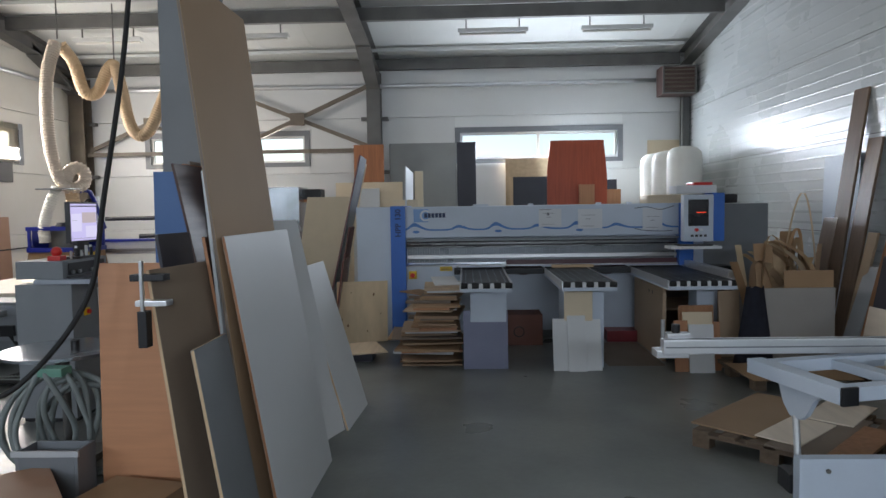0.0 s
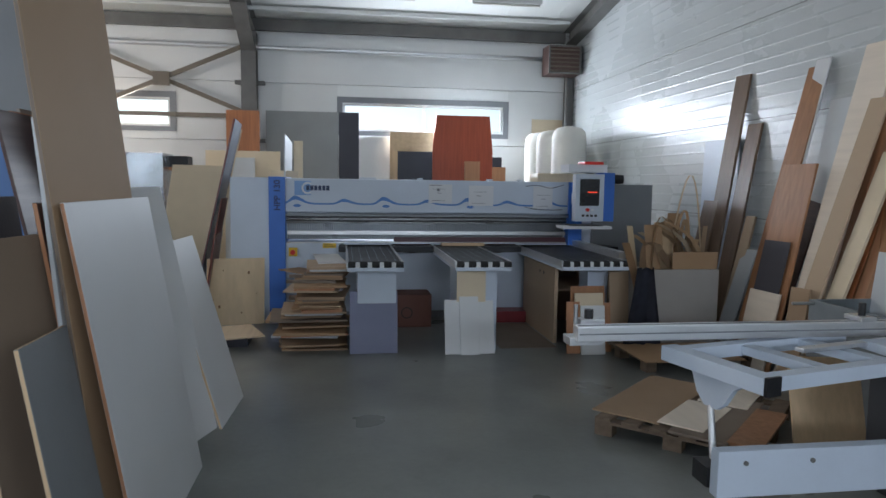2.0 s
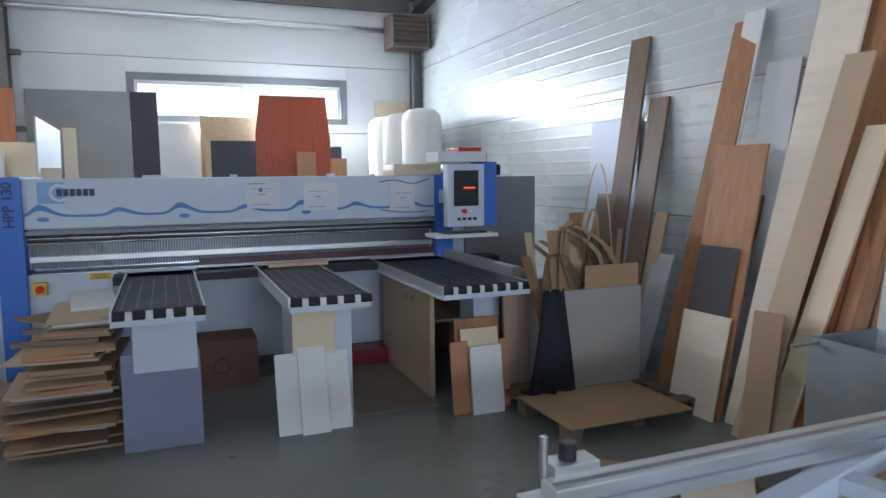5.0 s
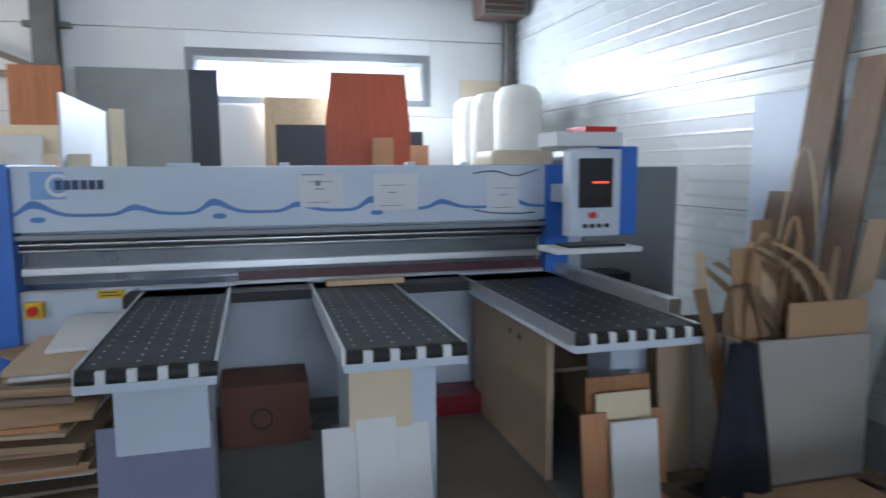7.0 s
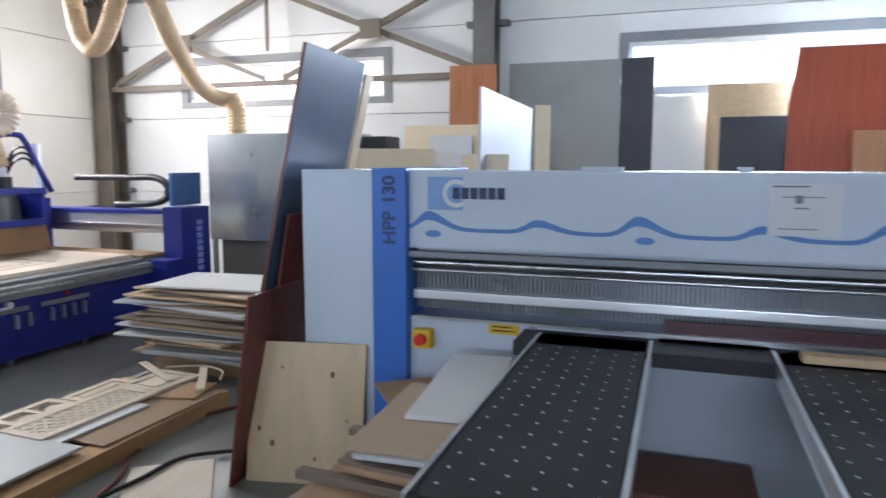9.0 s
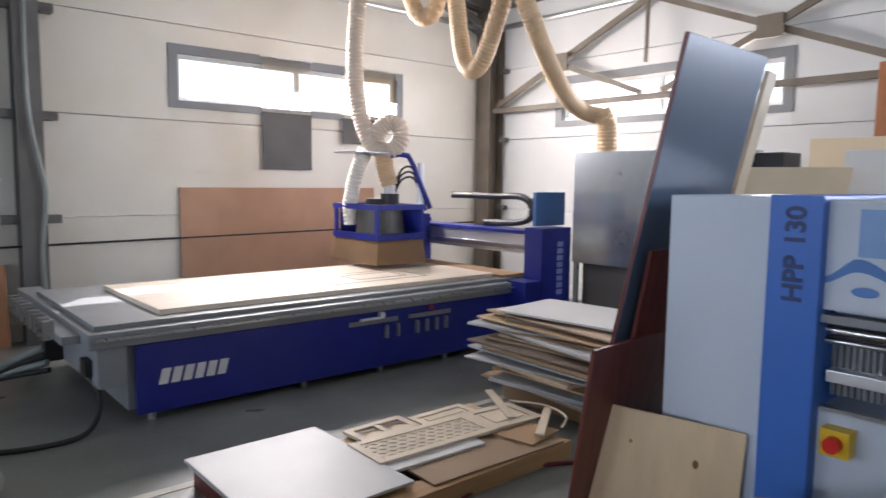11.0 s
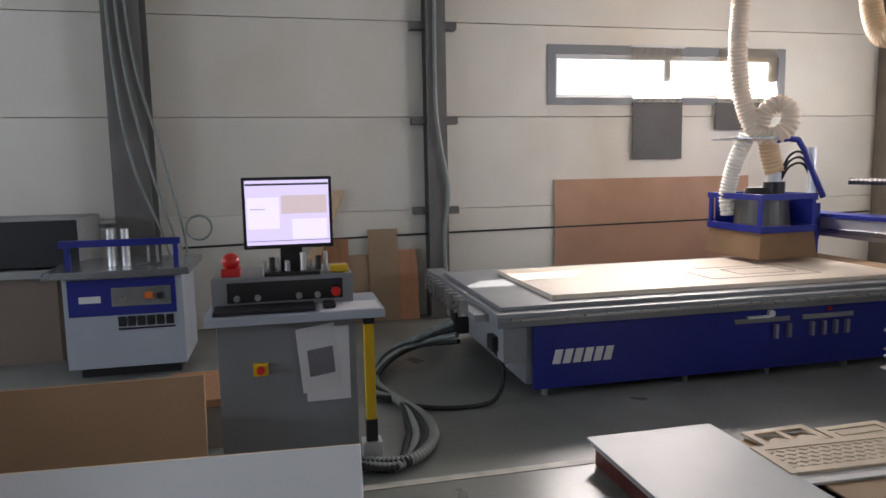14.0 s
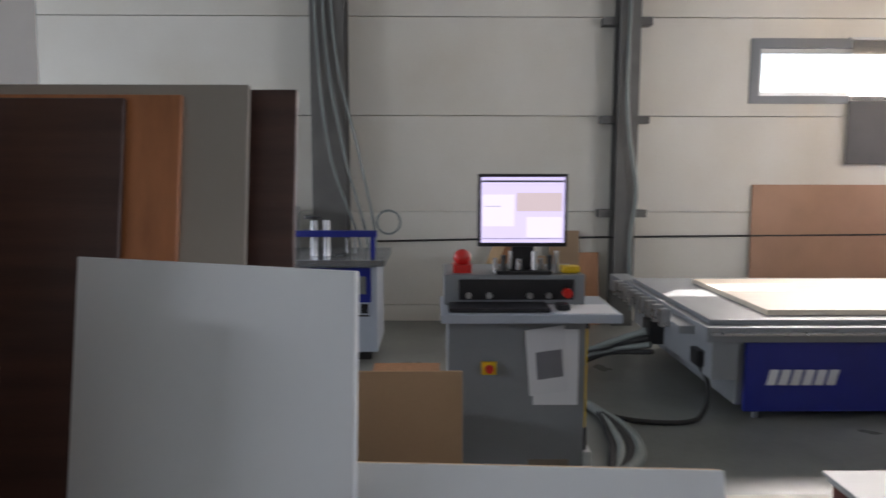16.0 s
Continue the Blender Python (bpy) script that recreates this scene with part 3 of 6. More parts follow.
bm = bmesh.new()
N = 140
prev = None
for k in range(N + 1):
    x = -0.58 + 3.49 * k / N
    z = wave_z(x)
    w = 0.010 + 0.19 * crest(x)
    row = [bm.verts.new((x, SY - 0.003, z - w)), bm.verts.new((x, SY - 0.003, z + w))]
    if prev:
        bm.faces.new((prev[0], row[0], row[1], prev[1]))
    prev = row
WAVEB = mat("wave_blue", (0.10, 0.24, 0.58), 0.5)
part("wave_stripe", bm, WAVEB, hood, "blue wavy stripe")
for x in (-0.44, 0.62, 1.66, 2.66):
    bm = bmesh.new()
    bmesh.ops.create_circle(bm, cap_ends=True, segments=20, radius=1, matrix=pose(x, SY - 0.003, 1.395, 90) @ Matrix.Diagonal((0.045, 0.018, 1, 1)))
    part("wave_dot", bm, WAVEB, hood)
for x0, x1, z0, z1 in ((1.14, 1.43, 1.44, 1.67), (1.64, 1.95, 1.41, 1.66), (2.46, 2.71, 1.38, 1.66)):
    n = part("notice", many((x0, x1, SY - 0.007, SY - 0.004, z0, z1)), PAPER, hood, "white paper notice")
    for dx0, dx1, dz, dh in ((0.04, 0.20, 0.03, 0.004), (0.10, 0.16, 0.12, 0.006), (0.05, 0.22, 0.17, 0.004)):
        part("print_line", many((x0 + dx0, x0 + dx1, SY - 0.009, SY - 0.0072, z0 + dz, z0 + dz + dh)), INK, n)
part("print_block", many((1.15, 1.30, SY - 0.010, SY - 0.0074, 1.655, 1.662), (1.245, 1.275, SY - 0.010, SY - 0.0074, 1.585, 1.62)), INK, hood)
part("marker_scribble", tube([(2.36, SY - 0.006, 1.66), (2.52, SY - 0.006, 1.675), (2.68, SY - 0.006, 1.64), (2.86, SY - 0.006, 1.685)], 0.004, 6, 6), BLACK, hood, "black marker line")
part("marker_scribble", tube([(2.36, SY - 0.006, 1.40), (2.5, SY - 0.006, 1.375), (2.7, SY - 0.006, 1.365), (2.84, SY - 0.006, 1.372)], 0.004, 6, 6), BLACK, hood, "black marker line")
for x, w in ((0.3, 0.2), (1.02, 0.06), (1.9, 0.06), (2.3, 0.05)):
    part("hood_clip", bbox(x, x + w, SY + 0.1, SY + 0.2, 1.72, 1.742), GREYP, saw)
part("right_post", bbox(2.92, 3.10, SY - 0.03, 9.4, 0.0, 1.72, bevel=0.012), BLUE, saw, "blue machine post")
part("right_cabinet", bbox(3.25, 4.05, SY + 0.02, 9.4, 0.0, 1.70, bevel=0.01), GREYD, saw)
part("right_body", bbox(3.10, 3.25, SY + 0.05, 9.3, 0.0, 1.6), GREYP, saw)


def air_table(x0, x1, y0, y1, rollers):
    tb = part("air_table", bbox(x0, x1, y0 + 0.04, y1, 0.83, 0.895, bevel=0.006), GREYP, saw)
    part("table_surface", many((x0 + 0.02, x1 - 0.02, y0 + 0.03, y1, 0.896, 0.925)), TABLE, tb, "black air cushion surface")
    part("front_trim", bbox(x0, x1, y0, y0 + 0.04, 0.835, 0.872), GREYP, tb)
    w = (x1 - x0) / (2 * rollers - 1 + 0.35)
    for k in range(rollers):
        xa = x0 + 0.01 + 2 * w * k
        part("roller", cbm((xa, y0 + 0.035, 0.893), (xa + 1.22 * w, y0 + 0.036, 0.889), 0.038, seg=12), RUBBER, tb, "black front roller")
        if k < rollers - 1:
            part("roller_gap_plate", bbox(xa + 1.22 * w + 0.003, xa + 2 * w - 0.003, y0 + 0.002, y0 + 0.05, 0.872, 0.922), PAPER, tb)
    bm = bmesh.new()
    ny = int((y1 - y0 - 0.25) / 0.10)
    for i in range(ny):
        for j in range(6):
            cx, cy = x0 + 0.06 + (x1 - x0 - 0.12) * j / 5, y0 + 0.12 + 0.10 * i + (0.05 if j % 2 else 0)
            box(bm, cx - 0.005, cx + 0.005, cy - 0.004, cy + 0.004, 0.925, 0.9265)
    tagged(part("air_nozzle", bm, GREYP, tb), kind="stuff")
    for xe in (x0 - 0.004, x1 - 0.012):
        part("side_profile", many((xe, xe + 0.016, y0 + 0.03, y1, 0.86, 0.93)), ALU, tb)
    return tb


air_table(0.137, 0.672, 6.60, 8.42, 5)
air_table(1.185, 1.734, 6.60, 8.42, 5)
air_table(2.26, 2.95, 6.60, 8.42, 7)
part("pedestal", bbox(0.24, 0.62, 6.80, 7.25, 0.0, 0.83), GREYP, saw)
part("pedestal", bbox(1.23, 1.64, 6.80, 7.25, 0.0, 0.83), GREYP, saw)
part("pedestal", bbox(2.66, 2.88, 6.98, 7.25, 0.0, 0.83), GREYP, saw)
for x0, x1 in ((0.70, 1.17), (1.76, 2.24)):
    bm = bmesh.new()
    prev = None
    for k in range(13):
        x = x0 + (x1 - x0) * k / 12
        row = [bm.verts.new((x, SY - 0.03, 0.94)), bm.verts.new((x, SY - 0.03, 0.875 - 0.05 * math.sin(math.pi * k / 12) ** 2))]
        if prev:
            bm.faces.new((prev[0], row[0], row[1], prev[1]))
        prev = row
    bmesh.ops.solidify(bm, geom=bm.faces[:], thickness=0.006)
    part("dust_apron", bm, CURTAIN, saw, "brown rubber dust apron")
part("fence", bbox(2.98, 3.06, 6.95, 8.45, 0.90, 0.99), ALU, saw)
# control panel on the saw
kp = part("control_panel", bbox(2.72, 3.06, 7.62, 7.74, 1.27, 1.81, bevel=0.012), GREYP, saw)
part("panel_side", bbox(3.065, 3.20, 7.66, 7.95, 1.27, 1.83, bevel=0.01), BLUE, kp, "blue panel side")
part("panel_screen", many((2.77, 3.00, 7.612, 7.619, 1.45, 1.755)), SCREEND, kp, "dark screen with red text")
part("screen_text", many((2.86, 2.97, 7.609, 7.6115, 1.60, 1.612)), REDTXT, kp)
part("stop_button", cbm((2.86, 7.585, 1.405), (2.86, 7.62, 1.405), 0.02), RED, kp)
part("small_button", cbm((2.92, 7.60, 1.405), (2.92, 7.62, 1.405), 0.013), PAPER, kp)
for k in range(4):
    part("small_button", bbox(2.80 + 0.05 * k, 2.83 + 0.05 * k, 7.608, 7.62, 1.325, 1.35), BLACK, kp)
part("keyboard_tray", bbox(2.50, 3.06, 7.35, 7.62, 1.20, 1.23), PAPER, kp)
part("keyboard", bbox(2.6, 2.98, 7.40, 7.58, 1.231, 1.245), BLACK, kp)
part("panel_arm", bbox(2.95, 3.12, 7.74, 8.45, 1.45, 1.58), GREYP, kp)

# boxes on top of the saw
t = thing("device_box", (3.0, 8.0, 1.83), "white box with a red lid on the control panel", "box")
part("box_body", bbox(2.66, 3.12, 7.7, 8.0, 1.831, 1.92), PAPER, t)
part("lid", bbox(2.86, 3.08, 7.72, 7.98, 1.921, 1.955), RED, t)
for x0, x1, m, lb in ((2.55, 3.05, CREAM, "cream"), (3.15, 3.72, BLACK, "dark")):
    bm = bbox(x0, x1, 8.6, 9.0, 1.715 if x0 < 3.05 else 1.705, 1.83, bevel=0.05)
    solo("wrapped_parcel", bm, m, lb + " rounded wrapped bundle lying on the saw", "bundle", "bundles on the saw")
solo("timber_offcut", bbox(1.28, 1.80, 8.23, 8.32, 0.931, 0.965), PINE, "pale pine offcut lying on the black air table", "offcut")
solo("timber_offcut", bbox(3.09, 3.17, 7.1, 8.3, 0.90, 0.95), PINE, "pale pine strip beside the saw fence", "offcut")

# ---- round the saw ----
board("violet_board", (0.165, 6.76, 0), (0.635, 6.76, 0), (0, 0.05), 0.62, 0.018, LILAC, "violet-grey laminate board leaning on the saw pedestal")
board("white_board", (1.10, 6.66, 0), (1.30, 6.66, 0), (0, 0.13), 0.54, 0.016, WHITEB, "white board offcut leaning on a saw pedestal", "white offcuts")
board("white_board", (1.25, 6.62, 0), (1.44, 6.62, 0), (0, 0.16), 0.58, 0.016, WHITEB, "white narrow board offcut leaning on other offcuts", "white offcuts")
board("white_board", (1.40, 6.66, 0), (1.60, 6.66, 0), (0, 0.13), 0.53, 0.016, WHITEB, "white board offcut leaning on a saw pedestal", "white offcuts")
board("cream_board", (1.225, 6.785, 0.50), (1.52, 6.785, 0.50), (0, 0.003), 0.31, 0.012, CREAM, "cream board fixed to the saw pedestal", "", "board")
t = thing("cardboard_box", (0.86, 8.15, 0), "closed brown cardboard box under the saw", "box")
part("carton", bbox(0.60, 1.13, 7.98, 8.40, 0.0, 0.38), CARDD, t)
bm = bmesh.new()
for k in range(24):
    a0, a1 = 2 * math.pi * k / 24, 2 * math.pi * (k + 1) / 24
    bm.faces.new([bm.verts.new((0.84 + r * math.cos(a), 7.977, 0.17 + r * math.sin(a))) for a, r in ((a0, 0.055), (a1, 0.055), (a1, 0.068), (a0, 0.068))])
part("round_mark", bm, BLACK, t, "dark round printed mark")
solo("cardboard_sheet", bbox(1.7, 2.30, 6.85, 8.1, 0.0, 0.006), MDFG, "brown cardboard sheet on the floor", "cardboard")
solo("red_crate", bbox(1.95, 2.4, 8.15, 8.42, 0.0, 0.14), DKRED, "small dark red plastic crate under the saw", "crate")
# side cabinet and boards under the third table
t = thing("wooden_cabinet", (2.6, 7.7, 0), "beige chipboard cabinet under the saw table", "cabinet")
part("side_panel", bbox(2.32, 2.36, 7.05, 8.30, 0.0, 0.80), TAN, t)
part("side_panel", bbox(2.98, 3.02, 7.05, 8.30, 0.0, 0.80), TAN, t)
part("back_panel", bbox(2.36, 2.98, 8.26, 8.30, 0.0, 0.80), MDFG, t)
part("shelf", bbox(2.36, 2.98, 7.3, 8.26, 0.52, 0.545), TAN, t)
for y in (7.45, 7.60):
    part("grip_hole", cbm((2.3185, y, 0.71), (2.3205, y, 0.71), 0.02), BLACK, t)
for x0, x1, y, h, m, lb in ((2.32, 2.46, 6.58, 0.52, BEECH, "beech"), (2.42, 2.72, 6.62, 0.60, CREAM, "cream"), (2.40, 2.76, 6.69, 0.66, BROWNW, "brown"),
                            (2.45, 2.70, 6.52, 0.49, WHITEB, "white"), (2.66, 2.80, 6.62, 0.50, BEECH, "beech")):
    board("board_offcut", (x0, y, 0), (x1, y, 0), (0, 0.07), h, 0.018, m, lb + " board offcut leaning under the saw table", "offcuts under table three")
board("tan_board", (2.82, 6.72, 0), (3.06, 6.80, 0), (0, 0.06), 0.80, 0.018, TAN, "tan board standing beside the saw")

# bin of edge strips
bn = thing("strip_bin", (3.45, 6.8, 0), "grey board bin full of wooden edging strips on a pallet", "bin")
part("front_panel", bbox(3.08, 3.84, 6.46, 6.485, 0.13, 0.86), BINB, bn)
part("back_panel", bbox(3.08, 3.84, 7.08, 7.105, 0.13, 0.86), BINB, bn)
part("side_panel", bbox(3.08, 3.105, 6.485, 7.08, 0.13, 0.86), BINB, bn)
part("side_panel", bbox(3.815, 3.84, 6.485, 7.08, 0.13, 0.86), BINB, bn)
part("bottom_panel", many((3.08, 3.84, 6.46, 7.105, 0.105, 0.129)), BINB, bn)
solo("cardboard_piece", bbox(3.36, 3.84, 6.50, 6.51, 0.80, 1.03, bevel=0.003), CARD, "brown cardboard piece standing in the bin", "cardboard")
rs = random.Random(4)


def strip(p, q, r, bow, w, m, lb):
    """A thin bent strip from p to q, bowed sideways."""
    p, q = Vector(p), Vector(q)
    bm = bmesh.new()
    prev = None
    wd = Vector((math.cos(r), math.sin(r), 0)) * w
    for k in range(17):
        s = k / 16
        c = p.lerp(q, s) + Vector(bow) * math.sin(math.pi * s)
        row = [bm.verts.new(c - wd / 2), bm.verts.new(c + wd / 2)]
        if prev:
            bm.faces.new((prev[0], row[0], row[1], prev[1]))
        prev = row
    bmesh.ops.solidify(bm, geom=bm.faces[:], thickness=0.004)
    solo("edging_strip", bm, m, lb, "strip", "strips in the bin")


for k in range(4):
    x, y = 3.2 + 0.55 * rs.random(), 6.6 + 0.4 * rs.random()
    lean = -0.25 + (x - 3.3) * 0.7 + 0.2 * rs.random()
    hgt = 1.05 + 0.35 * rs.random()
    strip((x, y, 0.14), (x + lean * 0.6, y - 0.05 + 0.1 * rs.random(), hgt), rs.random(), (-0.10 + 0.2 * rs.random(), 0, 0.02), 0.05 + 0.06 * rs.random(), (OSB, PINE, CREAM, TAN)[k % 4], "bent pale wooden edging strip standing in a bin")
for k in range(6):
    strip((3.72 - 0.035 * k, 6.58 + 0.06 * k, 0.3), (3.30 - 0.045 * k, 6.56 + 0.05 * k, 1.33 - 0.03 * k), 0.25 + 0.1 * (k % 3), (0.17 - 0.02 * k, 0, 0.20 - 0.01 * k), 0.06 + 0.012 * (k % 3), (PINE, CREAM, OSB)[k % 3], "pale edging strip curling over in a bin")
strip((3.33, 6.75, 0.14), (3.86, 6.8, 0.5), 0.4, (0.05, 0, 1.48), 0.025, CREAM, "thin cream edging strip bent into a high arch")
strip((3.28, 6.7, 0.14), (3.70, 6.8, 0.3), 0.3, (0.1, 0, 1.22), 0.04, PINE, "pale edging strip bent into an arch")
strip((3.40, 6.65, 0.14), (3.62, 6.7, 0.3), 0.5, (0.05, 0, 1.13), 0.06, OSB, "wide chipboard edging strip bent into an arch")
board("wide_strip", (3.28, 6.62, 0.14), (3.50, 6.66, 0.14), (-0.05, 0.05), 1.18, 0.006, OSB, "wide curved veneer offcut standing in a bin", "strips in the bin", "strip")
for x0, x1, y, h, ln, m in ((3.18, 3.38, 6.56, 1.30, -0.08, CARD), (3.50, 3.66, 6.95, 1.40, 0.04, CARD)):
    board("veneer_piece", (x0, y, 0.14), (x1, y + 0.03, 0.14), (ln, 0.06), h - 0.14, 0.006, m, "wide brown veneer offcut standing in a bin", "strips in the bin", "veneer")
for k in range(8):
    strip((3.20 + 0.03 * k, 6.60 + 0.06 * (k % 4), 0.2), (3.62 + 0.022 * k, 6.60 + 0.05 * (k % 3), 0.66 + 0.04 * (k % 3)), 0.9 + 0.25 * (k % 3), (-0.16 + 0.03 * k, 0, 0.94 - 0.04 * k), 0.06 + 0.012 * (k % 3), (OSB, CREAM, PINE)[k % 3], "pale edging strip bent into an arch in a bin")
strip((3.16, 6.62, 0.2), (3.40, 6.6, 0.86), 0.3, (-0.16, 0, 0.55), 0.10, MDF, "wide brown edging strip bent over the bin rim")
strip((3.12, 6.6, 0.3), (2.88, 6.55, 1.12), 0.2, (0.02, 0, 0), 0.09, CARD, "brown strip leaning out of the bin")
strip((3.14, 6.7, 0.3), (2.98, 6.7, 1.28), 0.2, (0.0, 0, 0), 0.07, CREAM, "cream strip leaning out of the bin")
bm = bmesh.new()
prev = None
for i in range(9):
    z = 0.88 - 0.78 * i / 8
    row = [bm.verts.new((3.06 + (0.030 + 0.0045 * i) * (j - 3.6), 6.415 - 0.022 * math.sin(1.9 * j + 0.35 * i) - 0.006 * i * (j % 2), z + 0.015 * math.sin(2.3 * j))) for j in range(7)]
    if prev:
        for j in range(6):
            bm.faces.new((prev[j], row[j], row[j + 1], prev[j + 1])).smooth = True
    prev = row
bmesh.ops.solidify(bm, geom=bm.faces[:], thickness=0.02)
solo("work_jacket", bm, CLOTH, "dark blue work jacket hanging on the bin", "jacket")


def pallet(loc, rz, w, d, label, n=5):
    """A wooden pallet with deck slats, three runners and nine blocks."""
    t = thing("wooden_pallet", loc, label, "pallet")
    m = pose(*loc, 0, 0, rz)

    def pc(nm, *dd):
        bm = bmesh.new()
        box(bm, *dd)
        bmesh.ops.transform(bm, matrix=m, verts=bm.verts[:])
        part(nm, bm, PALLET, t)
    for k in range(n):
        y0 = -d / 2 + (d - 0.11) * k / (n - 1)
        pc("deck_slat", -w / 2, w / 2, y0, y0 + 0.11, 0.10, 0.12)
    for x in (-w / 2, -0.05, w / 2 - 0.1):
        pc("stringer", x, x + 0.1, -d / 2, d / 2, 0.082, 0.0995)
        for y in (-d / 2, -0.06, d / 2 - 0.12):
            pc("block", x, x + 0.1, y, y + 0.12, 0.0, 0.0815)
    return t


pallet((3.35, 6.45, 0), 4, 1.15, 1.15, "wooden pallet under the strip bin")
solo("fibreboard_sheet", bbox(2.75, 3.72, 5.72, 6.42, 0.121, 0.13), CARD, "brown fibreboard sheet lying on a pallet", "sheet")
pallet((2.58, 4.51, 0), 47, 1.2, 1.04, "wooden pallet loaded with board offcuts", 6)


def flat_sheet(name, c, w, d, rz, z, th, m, label, group="", cat="sheet"):
    bm = bmesh.new()
    box(bm, -w / 2, w / 2, -d / 2, d / 2, z, z + th)
    bmesh.ops.bevel(bm, geom=bm.edges[:], offset=min(0.002, th / 4), segments=1, affect='EDGES')
    bmesh.ops.transform(bm, matrix=pose(c[0], c[1], 0, 0, 0, rz), verts=bm.verts[:])
    return solo(name, bm, m, label, cat, group)


GP = "offcuts on the pallet"
flat_sheet("board_offcut", (2.38, 4.77), 1.10, 0.47, 44, 0.121, 0.012, MDF, "brown fibreboard offcut lying on a pallet", GP)
flat_sheet("board_offcut", (2.46, 4.32), 0.60, 0.30, 43, 0.138, 0.010, PLYW, "cream board offcut lying on a pallet", GP)
flat_sheet("board_offcut", (2.97, 4.72), 0.60, 0.34, 46, 0.138, 0.010, PLYW, "cream board offcut lying on a pallet", GP)
flat_sheet("board_offcut", (2.62, 4.30), 1.00, 0.36, 45, 0.121, 0.016, MDFG, "dark brown board offcut lying on a pallet", GP)
flat_sheet("board_offcut", (2.76, 4.06), 0.80, 0.20, 45, 0.121, 0.02, BROWNW, "reddish brown board offcut lying on a pallet", GP)
board("plywood_board", (2.99, 4.02, 0), (3.44, 3.92, 0), (0.05, 0.20), 0.60, 0.018, PINE, "pale pine board leaning under the sliding table")
solo("wood_strip", bbox(2.55, 3.2, 3.62, 3.66, 0.0, 0.04), PALLET, "grey wood strip lying on the floor", "strip")

# stack of offcuts beside the left table
rs = random.Random(11)
z = 0.0
k = 0
while z < 0.83:
    th = (0.018, 0.016, 0.022, 0.018, 0.03)[k % 5]
    w, d = 0.55 + 0.22 * rs.random(), 0.55 + 0.5 * rs.random()
    cx, cy = -0.22 + 0.10 * (rs.random() - 0.5) - (0.06 if k % 6 == 3 else 0), 7.35 + 0.15 * (rs.random() - 0.5)
    if z > 0.66:
        w, d, cx, cy = 0.36 + 0.06 * rs.random(), 0.6 + 0.2 * rs.random(), -0.07, 7.45
    elif z > 0.38:
        w, cx = 0.7 * w, cx + 0.10
    m = (MDF, CARD, MDFG, MDF, LIGHTB, TAN, BEECH, CARD)[k % 8]
    if z > 0.808:
        m, w, d, cx, cy = WHITEB, 0.29, 0.85, -0.055, 7.80
    flat_sheet("board_offcut", (cx, cy), min(w, 0.78 if cx < -0.2 else 0.7), d, 14 * (rs.random() - 0.5) if m != WHITEB else 6, z, th, m, "board offcut in a tall uneven stack beside the saw", "offcut stack by the saw")
    z += th + 0.0005
    k += 1
    if k % 4 == 0 and z < 0.7:
        b2 = 0.03
        flat_sheet("spacer_strip", (-0.22, 7.1 + 0.4 * rs.random()), 0.5, 0.05, 10 * (rs.random() - 0.5), z, b2, MDFG, "dark wooden spacer strip in the offcut stack", "offcut stack by the saw", "strip")
        flat_sheet("spacer_strip", (-0.22, 7.55), 0.5, 0.05, 0, z, b2, MDFG, "dark wooden spacer strip in the offcut stack", "offcut stack by the saw", "strip")
        z += b2 + 0.0005
flat_sheet("corner_offcut", (-0.33, 7.98), 0.30, 0.62, 38, 0.66, 0.012, CARD, "brown board offcut jutting slantwise out of a stack", "offcut stack by the saw")
ply = board("plywood_sheet", (-1.46, 8.20, 0), (-0.82, 8.33, 0), (0, 0.11), 0.78, 0.018, [PLY, PINE], "knotty birch plywood sheet leaning on the saw")
KNOT = mat("plywood_knot", (0.24, 0.12, 0.05), 0.7, 0, 0.2)
for u, v, r in ((0.10, 0.38, 0.011), (0.22, 0.28, 0.013), (0.72, 0.78, 0.013), (0.28, 0.82, 0.006), (0.60, 0.18, 0.008), (0.86, 0.46, 0.006)):
    e1, e2 = Vector((0.64, 0.13, 0)), Vector((0, 0.11, 0.772))
    c = Vector((-1.46, 8.20, 0)) + u * e1 + v * e2 + e1.cross(e2).normalized() * 0.0015
    e1, e2 = e1.normalized() * r, e2.normalized() * r * 1.5
    bm = bmesh.new()
    bm.faces.new([bm.verts.new(c + math.cos(a) * e1 + math.sin(a) * e2) for a in [2 * math.pi * k / 10 for k in range(10)]])
    part("knot", bm, KNOT, ply)
board("mahogany_board", (-1.50, 8.10, 0), (-1.56, 8.95, 0), (0.16, 0.0), 1.08, 0.018, MAHOG, "dark red mahogany board leaning on the saw side")
# The blue of this board's face is a painted reflection of the sky.
board("dark_tall_board", (-1.70, 8.40, 0), (-1.74, 9.20, 0), (0.55, 0.0), 2.46, 0.022, [DARKT, MAHOG], "tall anthracite board with dark red edge leaning on the saw")
board("mahogany_board", (-1.60, 8.47, 0), (-1.58, 8.75, 0), (0.28, 0.0), 1.5, 0.018, MAHOG, "dark red narrow board leaning on the saw side")
board("cream_sheet", (-1.74, 9.22, 0), (-1.76, 9.36, 0), (0.55, 0.0), 2.40, 0.022, CREAM, "tall narrow cream board leaning on the saw side")

